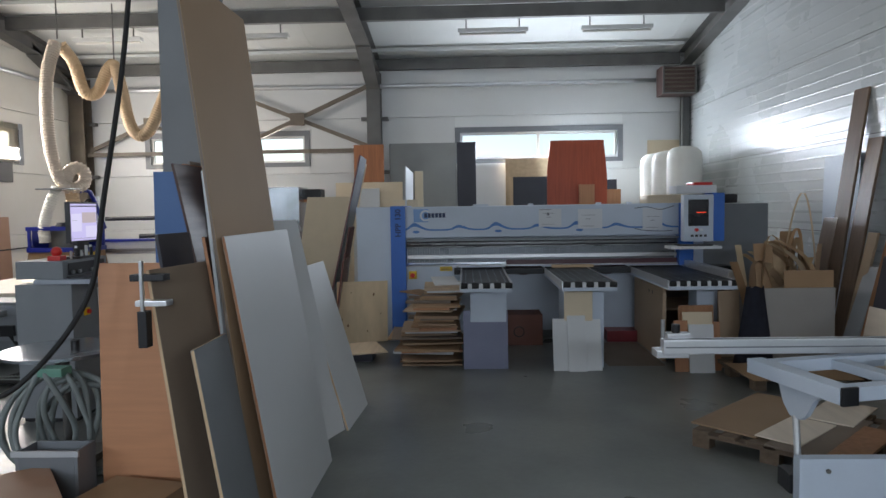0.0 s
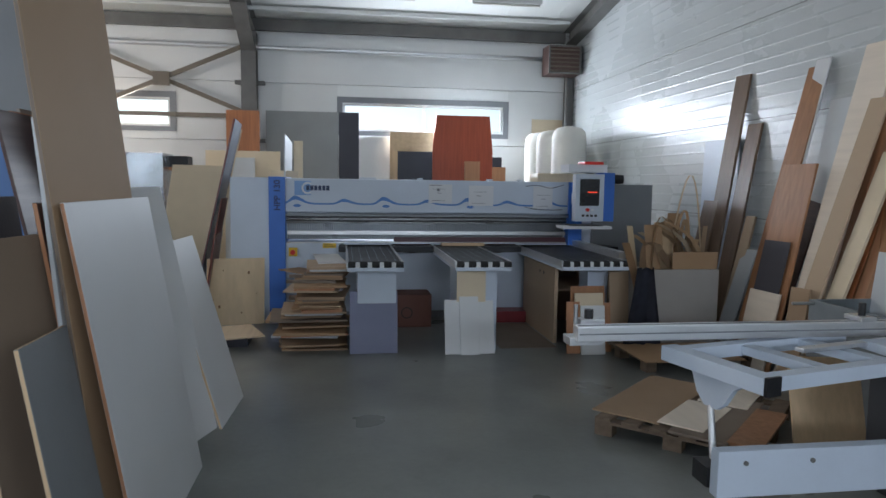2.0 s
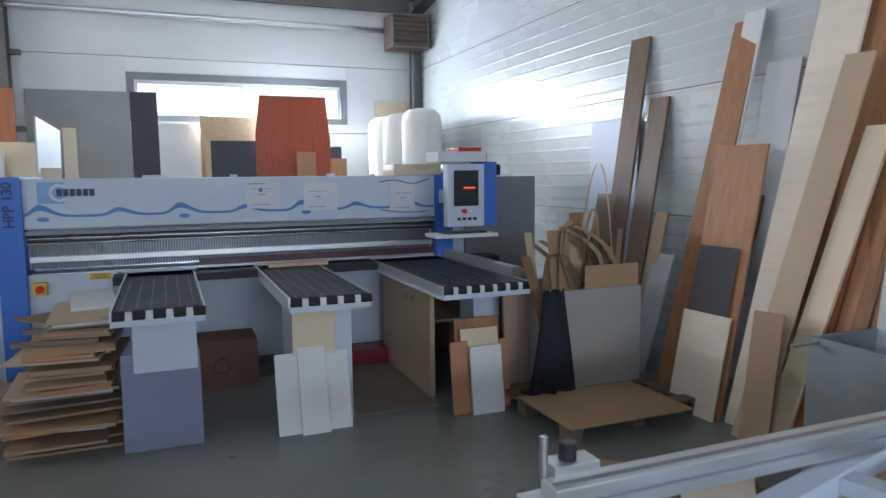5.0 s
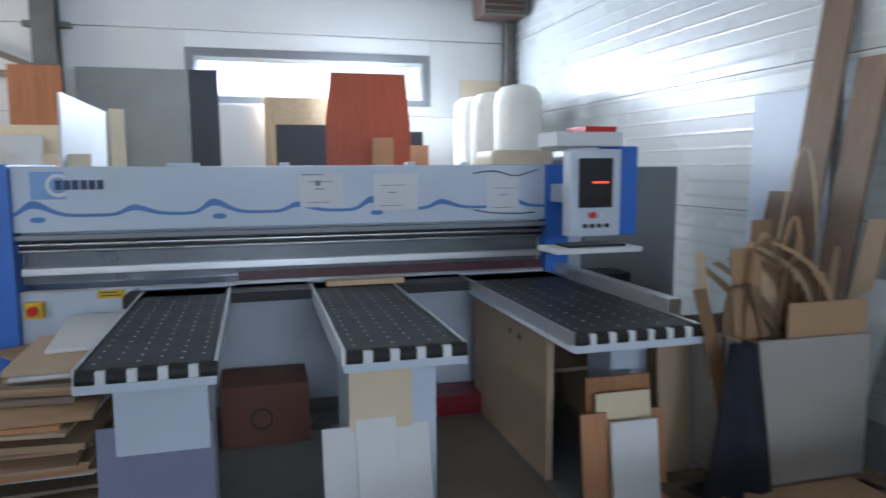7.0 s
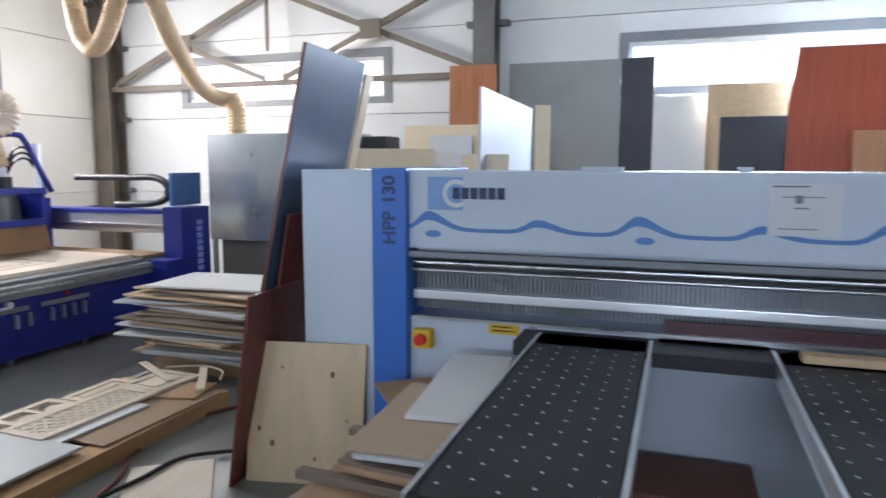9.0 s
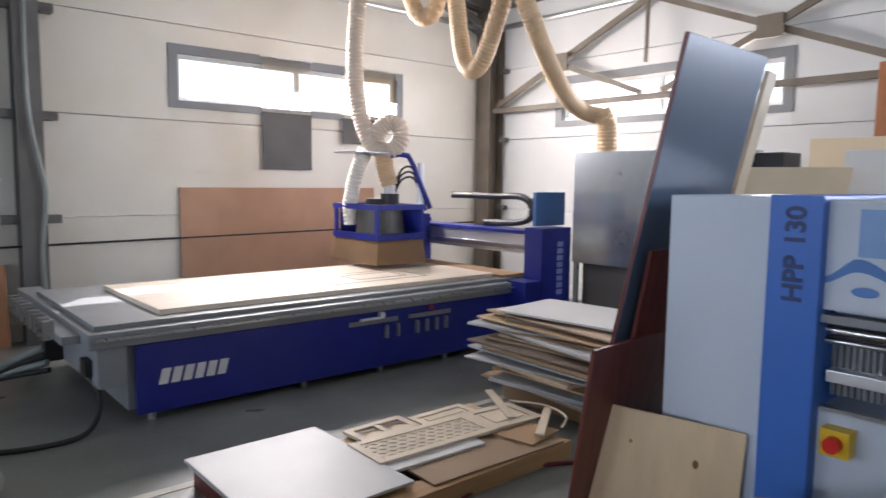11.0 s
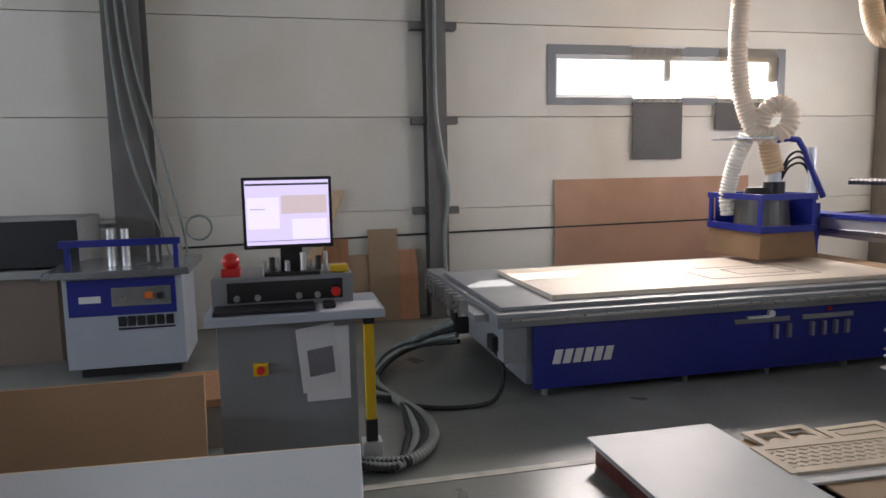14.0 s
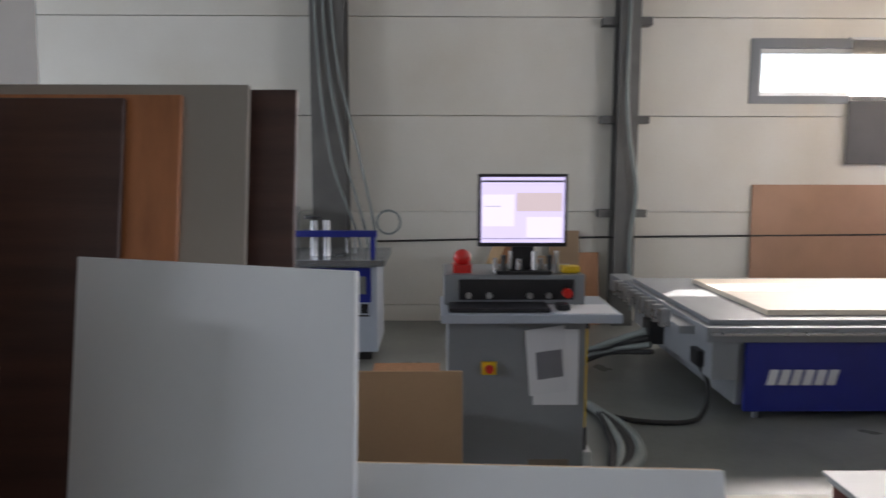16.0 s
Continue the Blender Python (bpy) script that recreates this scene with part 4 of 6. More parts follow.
flat_sheet("plywood_piece", (-1.05, 7.35), 0.55, 0.62, 20, 0.10, 0.018, PLYH, "pale plywood piece lying on a low block", "", "board")
solo("low_block", bbox(-1.28, -0.86, 7.15, 7.55, 0.0, 0.099), DARKB, "low dark block under a plywood piece", "block")
flat_sheet("pale_sheet", (-1.80, 7.98), 0.46, 0.62, 35, 0.0, 0.012, PLYW, "pale plywood offcut lying on the concrete floor")
solo("air_hose", tube([(-2.0, 7.45, 0.014), (-2.12, 7.94, 0.014), (-2.295, 8.27, 0.014), (-2.36, 8.74, 0.014), (-2.19, 9.15, 0.014), (-1.85, 9.35, 0.014), (-1.5, 9.6, 0.014)], 0.013, 10, 8), mat("dark_red_hose", (0.16, 0.02, 0.015), 0.5), "dark red air hose lying on the floor", "hose")
solo("air_hose", tube([(-2.05, 7.6, 0.026), (-1.99, 7.97, 0.026), (-1.96, 8.27, 0.026), (-1.80, 8.42, 0.026), (-1.66, 8.50, 0.026)], 0.013, 10, 8), RUBBER, "black air hose lying on a pale sheet", "hose")

# ---- behind the saw ----
board("grey_sheet", (-1.38, 13.92, 0), (0.02, 13.92, 0), (0, 0.05), 3.05, 0.018, GREYWALL, "tall grey sheet standing against the white wall")
board("anthracite_sheet", (0.03, 13.90, 0), (0.42, 13.86, 0), (0, 0.04), 3.05, 0.02, DARKB, "tall anthracite panel standing under the window")
board("white_sheet", (0.42, 13.80, 0), (1.10, 13.80, 0), (0, 0.06), 2.58, 0.018, WHITEB, "tall white panel standing under the window")
board("chipboard_sheet", (1.02, 13.66, 0), (1.95, 13.66, 0), (0, 0.06), 2.68, 0.018, OSB, "pale chipboard panel standing under the window")
board("framed_dark_sheet", (1.12, 13.55, 0), (1.98, 13.55, 0), (0, 0.05), 2.30, 0.02, DARKB, "dark panel standing before a chipboard panel")
board("pine_post", (1.06, 13.50, 0), (1.16, 13.50, 0), (0, 0.05), 2.30, 0.04, PINE, "pale pine post standing by the dark panel")
bm = bmesh.new()
pts = [(1.83, 0.0), (3.00, 0.0), (3.02, 2.3), (2.95, 3.0), (1.90, 3.0), (1.83, 2.4)]
lo = [bm.verts.new((x, 13.42, z)) for x, z in pts]
hi = [bm.verts.new((x, 13.45, z)) for x, z in pts]
bm.faces.new(lo)
# The unseen back is coloured grey to keep red bounce light off the wall.
bm.faces.new(hi[::-1]).material_index = 1
for i in range(len(pts)):
    j = (i + 1) % len(pts)
    bm.faces.new((lo[i], lo[j], hi[j], hi[i]))
solo("cherry_sheet", bm, [CHERRY, GREYWALL], "large red cherry wood panel with cut corners standing behind the saw", "board")
board("small_brown_board", (2.45, 13.30, 0), (2.76, 13.30, 0), (0, 0.05), 2.12, 0.018, BEECH, "narrow pinkish brown board before the cherry panel")
board("dark_board", (2.85, 13.6, 0), (3.26, 13.6, 0), (0, 0.05), 2.22, 0.018, DARKB, "narrow dark board beside the cherry panel")
board("brown_board", (2.96, 13.5, 0), (3.32, 13.5, 0), (0, 0.05), 2.02, 0.018, BROWNW, "narrow brown board beside the cherry panel")
board("tan_tall_board", (3.95, 13.90, 0), (4.60, 13.90, 0), (0, 0.05), 3.02, 0.018, CREAM, "tall cream board standing in the corner")


def filter_bag(x, y, r, h):
    bm = bmesh.new()
    prof = [(0.0, r * 0.96), (0.5, r), (h - 0.22, r), (h - 0.10, r * 0.93), (h - 0.03, r * 0.7), (h, r * 0.25)]
    rings = [[bm.verts.new((x + q * math.cos(a), y + q * math.sin(a), z)) for a in [2 * math.pi * k / 24 for k in range(24)]] for z, q in prof]
    for a, b in zip(rings, rings[1:]):
        for k in range(24):
            bm.faces.new((a[k], a[(k + 1) % 24], b[(k + 1) % 24], b[k])).smooth = True
    bm.faces.new(rings[-1]), bm.faces.new(rings[0][::-1])
    solo("filter_bag", bm, TANKM, "tall rounded white filter bag of a dust extractor", "filter bag", "filter bags")


filter_bag(4.08, 11.95, 0.30, 2.72)
filter_bag(4.00, 12.65, 0.30, 2.70)
filter_bag(3.95, 13.30, 0.30, 2.70)
board("oak_sheet", (-2.06, 13.50, 0), (-1.45, 13.50, 0), (0, 0.06), 3.0, 0.02, OAK, "tall orange oak panel standing by the column")
board("cream_sheet", (-2.24, 12.40, 0), (-0.98, 12.40, 0), (0, 0.08), 2.20, 0.02, CREAM, "cream laminate panel standing behind the saw")
board("light_board", (-1.90, 12.30, 0), (-1.40, 12.30, 0), (0, 0.06), 2.08, 0.02, LIGHTB, "pale grey board leaning on the cream panel")
board("light_board", (-0.78, 10.35, 0), (-0.84, 12.6, 0), (0.04, 0), 2.36, 0.02, LIGHTB, "large pale laminate panel standing edge-on behind the saw")
board("cream_sheet", (-0.75, 12.55, 0), (-0.60, 12.62, 0), (0, 0.04), 2.40, 0.03, CREAM, "narrow cream panel beside the pale panel")
board("cream_sheet", (-0.95, 10.5, 0), (-0.55, 10.5, 0), (0, 0.05), 1.84, 0.02, CREAM, "low cream board just behind the saw")
board("cream_sheet", (-2.90, 11.6, 0), (-2.0, 11.9, 0), (0.3, 0.1), 1.95, 0.02, CREAM, "cream laminate sheet leaning behind the stacks")
sh = thing("tool_shelf", (-2.95, 12.9, 0), "orange wooden shelf stand by the white wall", "shelf")
for x in (-3.15, -2.65):
    for y in (12.75, 13.2):
        part("leg", bbox(x, x + 0.07, y, y + 0.07, 0.0, 1.85), OAK, sh)
part("top_board", bbox(-3.2, -2.5, 12.7, 13.3, 1.851, 1.90), OAK, sh)
part("mid_board", bbox(-3.2, -2.5, 12.8, 13.3, 0.95, 0.98), CREAM, sh)
solo("dark_tray", bbox(-3.15, -2.6, 12.8, 13.2, 1.901, 2.10, bevel=0.02), BLACK, "dark plastic tray on the wooden shelf", "tray")

# ---- boards along the east wall ----
G = "boards along the east wall"
board("pale_sheet", (4.70, 8.50, 0), (4.70, 7.70, 0), (0.05, 0), 2.26, 0.012, GREYP, "pale glossy sheet leaning against the wall", G)
board("taupe_plank", (4.30, 7.80, 0), (4.33, 7.56, 0), (0.42, 0), 3.02, 0.03, TAUPE, "tall taupe wooden plank leaning against the wall", G)
board("taupe_plank", (4.32, 7.50, 0), (4.34, 7.27, 0), (0.40, 0), 2.44, 0.03, TAUPE, "shorter taupe wooden plank leaning against the wall", G)
board("brown_board", (4.20, 8.0, 0), (4.22, 7.72, 0), (0.30, 0), 1.55, 0.02, TAUPE, "low dark brown board leaning on a plank", G)
board("pale_board", (4.22, 7.15, 0), (4.24, 6.92, 0), (0.30, 0), 1.05, 0.02, LIGHTB, "low pale board leaning against the wall", G)
board("taupe_plank", (4.28, 7.22, 0), (4.30, 7.08, 0), (0.30, 0), 1.40, 0.03, TAN, "short tan plank leaning against the wall", G)
board("beech_plank", (4.02, 6.50, 0), (4.05, 6.26, 0), (0.66, -0.05), 2.95, 0.025, BROWNW, "tall brown wooden plank leaning against the wall", G)
board("white_edge_plank", (4.10, 6.42, 0), (4.12, 6.24, 0), (0.60, -0.05), 3.0, 0.018, WHITEB, "tall narrow white plank behind the brown plank", G)
board("dark_plank", (4.15, 6.25, 0), (4.16, 6.05, 0), (0.50, -0.1), 2.05, 0.02, WENGE, "dark wenge board leaning against the wall", G)
board("pale_sheet", (4.45, 6.15, 1.0), (4.46, 5.85, 1.0), (0.26, 0), 1.55, 0.01, LIGHTB, "narrow pale grey sheet behind the planks", G)
board("beech_sheet", (3.90, 6.15, 0), (3.93, 5.72, 0), (0.36, 0.0), 1.94, 0.022, BROWNW, "broad brown wooden panel leaning against the wall", G)
board("black_sheet", (4.00, 6.12, 0.70), (4.03, 5.78, 0.70), (0.095, 0.0), 0.50, 0.005, DARKB, "black sheet leaning on the brown panel", G)
board("plywood_plate", (3.86, 6.16, 0), (3.89, 5.74, 0), (0.135, 0.0), 0.73, 0.018, PLYW, "pale plywood plate leaning on the brown panel", G)
board("pine_board", (3.98, 5.72, 0), (4.0, 5.38, 0), (0.62, -0.12), 3.0, 0.03, PLYW, "tall pale pine board leaning against the wall", G)
board("beech_sheet", (4.10, 5.46, 0), (4.12, 4.98, 0), (0.58, -0.10), 2.98, 0.022, BROWNW, "tall broad brown wooden panel leaning against the wall", G)
board("beech_plank", (4.30, 4.98, 0), (4.32, 4.80, 0), (0.42, -0.10), 2.96, 0.022, BEECH, "tall narrow brown plank leaning against the wall", G)
board("mdf_board", (3.84, 5.52, 0), (3.87, 5.34, 0), (0.55, -0.26), 2.5, 0.02, TAN, "tan board leaning slantwise against other boards", G)
board("mdf_board", (3.92, 5.36, 0), (3.94, 5.20, 0), (0.50, -0.24), 2.06, 0.03, CREAM, "cream timber leaning against other boards", G)
for k in range(5):
    board("beech_plank", (3.98 + 0.03 * k, 5.32 - 0.085 * k, 0), (4.0 + 0.03 * k, 5.24 - 0.085 * k, 0), (0.46, -0.12), 2.0 - 0.05 * (k % 3), 0.02, (BROWNW, OAK, BEECH)[k % 3], "narrow reddish brown plank leaning against other boards", G)
board("mdf_board", (3.80, 5.42, 0), (3.83, 5.22, 0), (0.10, 0.0), 0.85, 0.018, MDF, "small brown fibreboard leaning against boards", G)
wp = thing("white_profile_panel", (4.3, 4.6, 0), "white panel with a blue stripe leaning on the wall", "board")
bm = bmesh.new()
obox(bm, (4.02, 4.82, 0), (0.0, -0.36, 0), (0.02, 0, 0), (0.36, -0.06, 2.14))
part("panel", bm, WHITEB, wp)
bm = bmesh.new()
obox(bm, (4.012 + 0.216, 4.82 - 0.24, 1.28), (0, -0.03, 0), (0.004, 0, 0), (0.108, -0.018, 0.64))
part("stripe", bm, BLUE, wp, "blue stripe")
for zz in (0.62, 0.95, 1.25, 1.55):
    bm = bmesh.new()
    f = zz / 2.14
    obox(bm, (4.012 + 0.36 * f, 4.82 - 0.06 * f - 0.02, zz), (0, -0.05, 0), (0.004, 0, 0), (0.004, 0, 0.03))
    part("fitting", bm, BLACK, wp)
board("grey_sheet", (3.98, 4.74, 0), (3.98, 4.46, 0), (0.14, 0), 1.22, 0.004, LIGHTB, "small pale grey sheet leaning on the white panel", G)

# grey open bin
b = thing("open_bin", (4.15, 4.35, 0), "grey open-topped metal bin beside the boards", "bin")
for nm, d in (("side", (3.58, 3.61, 3.95, 4.76, 0.02, 0.85)), ("side", (4.70, 4.73, 3.95, 4.76, 0.02, 0.85)), ("side", (3.611, 4.699, 3.95, 3.98, 0.02, 0.85)), ("side", (3.611, 4.699, 4.73, 4.76, 0.02, 0.85))):
    part(nm, bbox(*d), BINM, b)
part("floor_plate", many((3.60, 4.71, 3.97, 4.74, 0.0, 0.019)), BINM, b)
part("rim_handle", cbm((3.40, 4.70, 0.83), (3.60, 4.70, 0.83), 0.012), STEELM, b)

# ---- sliding table saw ----
ts = thing("sliding_table_saw", (3.0, 3.0, 0), "grey sliding table saw with an aluminium crosscut fence", "saw")
fence = part("crosscut_fence", bbox(1.36, 4.4, 3.62, 3.70, 0.83, 0.915, bevel=0.006), ALU, ts, "long aluminium crosscut fence")
part("groove", many((1.37, 4.39, 3.617, 3.6195, 0.868, 0.876)), GREYD, fence)
part("groove", many((1.37, 4.39, 3.64, 3.66, 0.9152, 0.917)), GREYD, fence)
part("end_cap", bbox(1.33, 1.52, 3.66, 3.78, 0.80, 0.845), ALU, fence)
st = part("stop_block", bbox(1.40, 1.54, 3.69, 3.77, 0.86, 0.94), ALU, fence)
part("stop_pin", cbm((1.38, 3.72, 0.90), (1.38, 3.72, 1.02), 0.012), STEELM, st)
part("stop_knob", cbm((1.46, 3.73, 0.94), (1.46, 3.73, 0.99), 0.025), BLACK, st)
st = part("stop_block", bbox(3.05, 3.15, 3.60, 3.74, 0.918, 0.945), ALU, fence)
part("stop_knob", cbm((3.10, 3.66, 0.945), (3.10, 3.66, 1.02), 0.02), BLACK, st)
OM = pose(1.935, 3.22, 0, 0, 0, 14)


def turned(*d):
    bm = bbox(*d)
    bmesh.ops.transform(bm, matrix=OM, verts=bm.verts[:])
    return bm


of = part("outrigger_frame", turned(-0.05, 0.05, -0.34, 0.34, 0.745, 0.825), GREYP, ts, "blue-grey steel outrigger frame")
part("frame_bar", turned(0.051, 1.35, -0.33, -0.25, 0.75, 0.82), GREYP, of)
part("frame_bar", turned(0.051, 1.25, 0.24, 0.32, 0.75, 0.82), GREYP, of)
for x in (0.42, 0.85):
    part("cross_bar", turned(x, x + 0.09, -0.249, 0.239, 0.76, 0.81), GREYP, of)
part("end_cap", turned(-0.045, 0.045, -0.36, -0.341, 0.74, 0.83), BLACK, of)
part("slide_rail", turned(0.55, 1.4, -0.05, 0.01, 0.822, 0.845), ALU, of)
bm = bmesh.new()
pr = [(3.56, 0.745), (3.02, 0.745), (3.10, 0.70), (3.18, 0.60), (3.24, 0.56), (3.36, 0.55), (3.44, 0.60), (3.50, 0.70)]
a = [bm.verts.new((1.965, y, z)) for y, z in pr]
c = [bm.verts.new((1.99, y, z)) for y, z in pr]
bm.faces.new(a), bm.faces.new(c[::-1])
for i in range(len(pr)):
    j = (i + 1) % len(pr)
    bm.faces.new((a[i], a[j], c[j], c[i]))
part("support_plate", bm, GREYP, ts)
part("support_rod", cbm((1.975, 3.31, 0.56), (1.94, 3.20, 0.30), 0.018), ALU, ts)
part("rod_foot", bbox(1.85, 1.98, 3.10, 3.24, 0.22, 0.32), BLACK, ts)
am = part("swing_arm", bbox(1.86, 3.2, 3.02, 3.09, 0.20, 0.43, bevel=0.008), GREYP, ts, "blue-grey steel swing arm")
for x in (2.0, 2.35, 2.8):
    part("arm_bolt", cbm((x, 3.012, 0.37), (x, 3.02, 0.37), 0.012), STEEL, am)
part("arm_pivot", cbm((2.95, 2.98, 0.16), (2.95, 2.98, 0.50), 0.035), STEELM, am)
part("machine_body", bbox(3.0, 4.3, 2.3, 3.45, 0.05, 0.74, bevel=0.01), DARKM, ts)
part("machine_foot", many((3.05, 4.25, 2.35, 3.4, 0.0, 0.05)), BLACK, ts)
tp = part("sliding_table", bbox(2.95, 4.4, 2.5, 3.48, 0.80, 0.85), GREYP, ts)
part("tray_recess", many((3.0, 3.7, 2.9, 3.3, 0.851, 0.856)), GREYD, tp)
part("handle", bbox(3.2, 3.36, 3.05, 3.08, 0.857, 0.88), BLACK, tp, "black handle lying on the tray")
part("table_support", many((3.1, 4.2, 2.55, 3.40, 0.74, 0.80)), GREYD, ts)
part("badge", cbm((3.2, 2.29, 0.6), (3.2, 2.30, 0.6), 0.03), RED, ts)
flat_sheet("mdf_plate", (3.75, 2.95), 0.8, 0.7, 3, 0.862, 0.012, TAN, "tan board lying on the sliding table", "", "board")
board("beech_plate", (3.35, 3.52, 0.85), (3.75, 3.52, 0.85), (0, 0.06), 0.26, 0.018, OAK, "small orange board standing against the fence")

# ---- leaning panels west of the walkway ----
GS = "leaning panel stack"
board("white_sheet", (-0.735, 3.02, 0), (-0.72, 4.16, 0), (-0.265, 0), 1.605, 0.018, [WHITEB, BEECH], "white laminate panel leaning in a stack", GS)
board("white_sheet", (-0.712, 4.785, 0), (-0.67, 5.50, 0), (-0.36, 0), 1.315, 0.018, [WHITEB, PINE], "low white laminate panel leaning in a stack", GS)
board("white_sheet", (-0.965, 4.19, 0), (-0.75, 4.815, 0), (-0.33, 0.0), 1.665, 0.018, [WHITEB, LIGHTB], "tall white laminate panel leaning in a stack", GS)
board("tan_tall_sheet", (-0.845, 2.98, 0), (-0.83, 3.97, 0), (-0.34, 0), 2.93, 0.018, [TANP, MDFG], "very tall tan laminate sheet leaning in a stack", GS)
board("wenge_sheet", (-1.12, 4.00, 0), (-1.10, 4.63, 0), (-0.40, 0), 2.05, 0.018, WENGE, "dark wenge panel leaning in a stack", GS)
board("grey_beige_sheet", (-1.06, 3.75, 0), (-1.05, 4.53, 0), (-0.40, 0), 2.055, 0.016, GREIGE, "beige grey panel leaning in a stack", GS)
board("oak_sheet", (-1.035, 3.6, 0), (-1.03, 4.38, 0), (-0.40, 0), 2.03, 0.016, [OAK, OAK], "orange oak panel leaning in a stack", GS)
board("wenge_sheet", (-1.01, 3.4, 0), (-1.005, 4.26, 0), (-0.40, 0), 2.02, 0.016, WENGE, "dark wenge panel leaning in a stack", GS)
board("blue_sheet", (-1.725, 3.78, 0), (-1.27, 3.80, 0), (0, 0.05), 1.96, 0.018, [BLUEB, CREAM], "blue laminate panel standing behind the stack", GS)
board("grey_tall_sheet", (-1.69, 3.86, 0), (-1.29, 3.88, 0), (0, 0.06), 3.7, 0.018, GREYB, "very tall grey sheet standing behind the blue panel", GS)
board("pale_plank", (-0.92, 2.99, 0), (-0.915, 3.05, 0), (-0.16, 0), 1.92, 0.018, LIGHTB, "narrow pale grey plank leaning in a stack", GS)
board("wenge_edge_sheet", (-0.86, 3.02, 0), (-0.85, 3.12, 0), (-0.24, 0), 1.60, 0.02, [WENGE, BEECH], "narrow dark wenge plank leaning in a stack", GS)
board("mdf_sheet", (-0.985, 2.56, 0), (-0.90, 3.16, 0), (-0.19, 0), 1.47, 0.018, [MDFM, PINE], "brown fibreboard panel leaning in a stack", GS)
board("grey_small_sheet", (-0.80, 2.54, 0), (-0.80, 2.95, 0), (-0.18, 0), 1.12, 0.018, [GREYB, PINE], "small dark grey panel leaning in a stack", GS)
board("dark_sheet", (-1.02, 2.80, 0), (-1.0, 3.12, 0), (-0.22, 0), 1.62, 0.018, DARKB, "dark panel leaning in a stack", GS)
board("beech_sheet", (-2.06, 3.70, 0), (-1.50, 3.68, 0), (0, 0.05), 1.40, 0.022, HBEECH, "pinkish beech panel standing upright beside the stack")
cl = thing("clamp", (-1.16, 2.56, 1.1), "black quick-grip clamp fixed to the panels", "clamp")
part("bar", bbox(-1.205, -1.19, 2.525, 2.545, 1.18, 1.50), STEELM, cl)
part("jaw", bbox(-1.25, -1.10, 2.53, 2.60, 1.41, 1.44), BLACK, cl)
part("sliding_jaw", bbox(-1.23, -1.09, 2.53, 2.60, 1.30, 1.325), ALU, cl)
part("grip", bbox(-1.215, -1.175, 2.515, 2.57, 1.12, 1.28), BLACK, cl)
solo("hanging_cable", tube([(-1.72, 3.9, 4.9), (-1.82, 3.8, 3.0), (-1.92, 3.6, 1.8), (-2.0, 3.5, 1.2), (-2.3, 3.3, 0.75), (-2.7, 3.3, 0.62)], 0.016, 12, 8), RUBBER, "thick black cable hanging from the roof", "cable")
for k in range(8):
    r = 0.30 + 0.035 * (k % 4)
    wd = (0.55, 0.85, 0.7, 0.95)[k % 4]
    cx, cy = -2.50 + 0.03 * k, 3.84 + 0.025 * k
    pts = [(cx + r * wd * math.sin(a) + 0.03 * math.sin(2 * a + k), cy + 0.06 * math.sin(2 * a + 0.6 * k), 0.73 - 0.02 * k - r * (1 + math.cos(a))) for a in [2 * math.pi * j / 10 for j in range(10)]]
    pts.append(pts[0])
    solo("hose_coil", tube([(x, y, max(0.022, z)) for x, y, z in pts], 0.019, 6, 8), HOSEG, "grey-green air hose hanging in a loop", "hose", "coiled hose")
hs = thing("hose_stand", (-2.6, 4.25, 0), "small grey stand carrying a round plate", "stand")
part("stand_foot", bbox(-2.85, -2.35, 4.10, 4.40, 0.0, 0.05), STEEL, hs)
part("stand_post", cbm((-2.6, 4.25, 0.05), (-2.6, 4.25, 0.75), 0.03), STEEL, hs)
part("hose_hook", cbm((-2.6, 4.25, 0.72), (-2.42, 3.80, 0.70), 0.014), STEEL, hs)
part("round_plate", cbm((-2.6, 4.25, 0.75), (-2.6, 4.25, 0.772), 0.40, seg=48), GALV, hs)
part("plate_knob", cbm((-2.52, 4.25, 0.772), (-2.52, 4.25, 0.83), 0.03), BLACK, hs)
part("hose_clip", bbox(-2.50, -2.34, 3.78, 3.90, 0.68, 0.735, bevel=0.012), mat("green_plastic", (0.16, 0.36, 0.27), 0.5), hs, "pale green hose clip")
t = thing("plastic_crate", (-2.30, 3.60, 0), "small grey open plastic crate on the floor", "crate")
for d in ((-2.49, -2.47, 3.52, 3.72, 0.0, 0.30), (-2.13, -2.11, 3.52, 3.72, 0.0, 0.30), (-2.469, -2.131, 3.52, 3.54, 0.0, 0.30), (-2.469, -2.131, 3.70, 3.72, 0.0, 0.30)):
    part("crate_wall", bbox(*d), GREYD, t)
part("crate_rim", many((-2.505, -2.095, 3.505, 3.519, 0.27, 0.305)), LIGHTB, t)
flat_sheet("board_offcut", (-2.42, 3.12), 0.72, 0.6, 38, 0.0, 0.20, CHIPB, "thick pinkish board pile on the floor", "floor offcuts", "board")
flat_sheet("board_offcut", (-1.72, 3.38), 0.5, 0.36, -12, 0.0, 0.12, CARD, "brown cardboard box piece on the floor", "floor offcuts", "board")
flat_sheet("board_offcut", (-1.45, 2.85), 0.45, 0.3, 10, 0.0, 0.10, BROWNW, "brown board piece on the floor", "floor offcuts", "board")
flat_sheet("board_offcut", (-2.6, 2.65), 0.6, 0.6, 5, 0.0, 0.22, CHIPB, "pale pinkish board pile on the floor", "floor offcuts", "board")
board("fibreboard", (-2.05, 4.15, 0), (-2.05, 5.06, 0), (-0.12, 0), 1.12, 0.018, CARD, "brown fibreboard sheet standing behind the white panels")

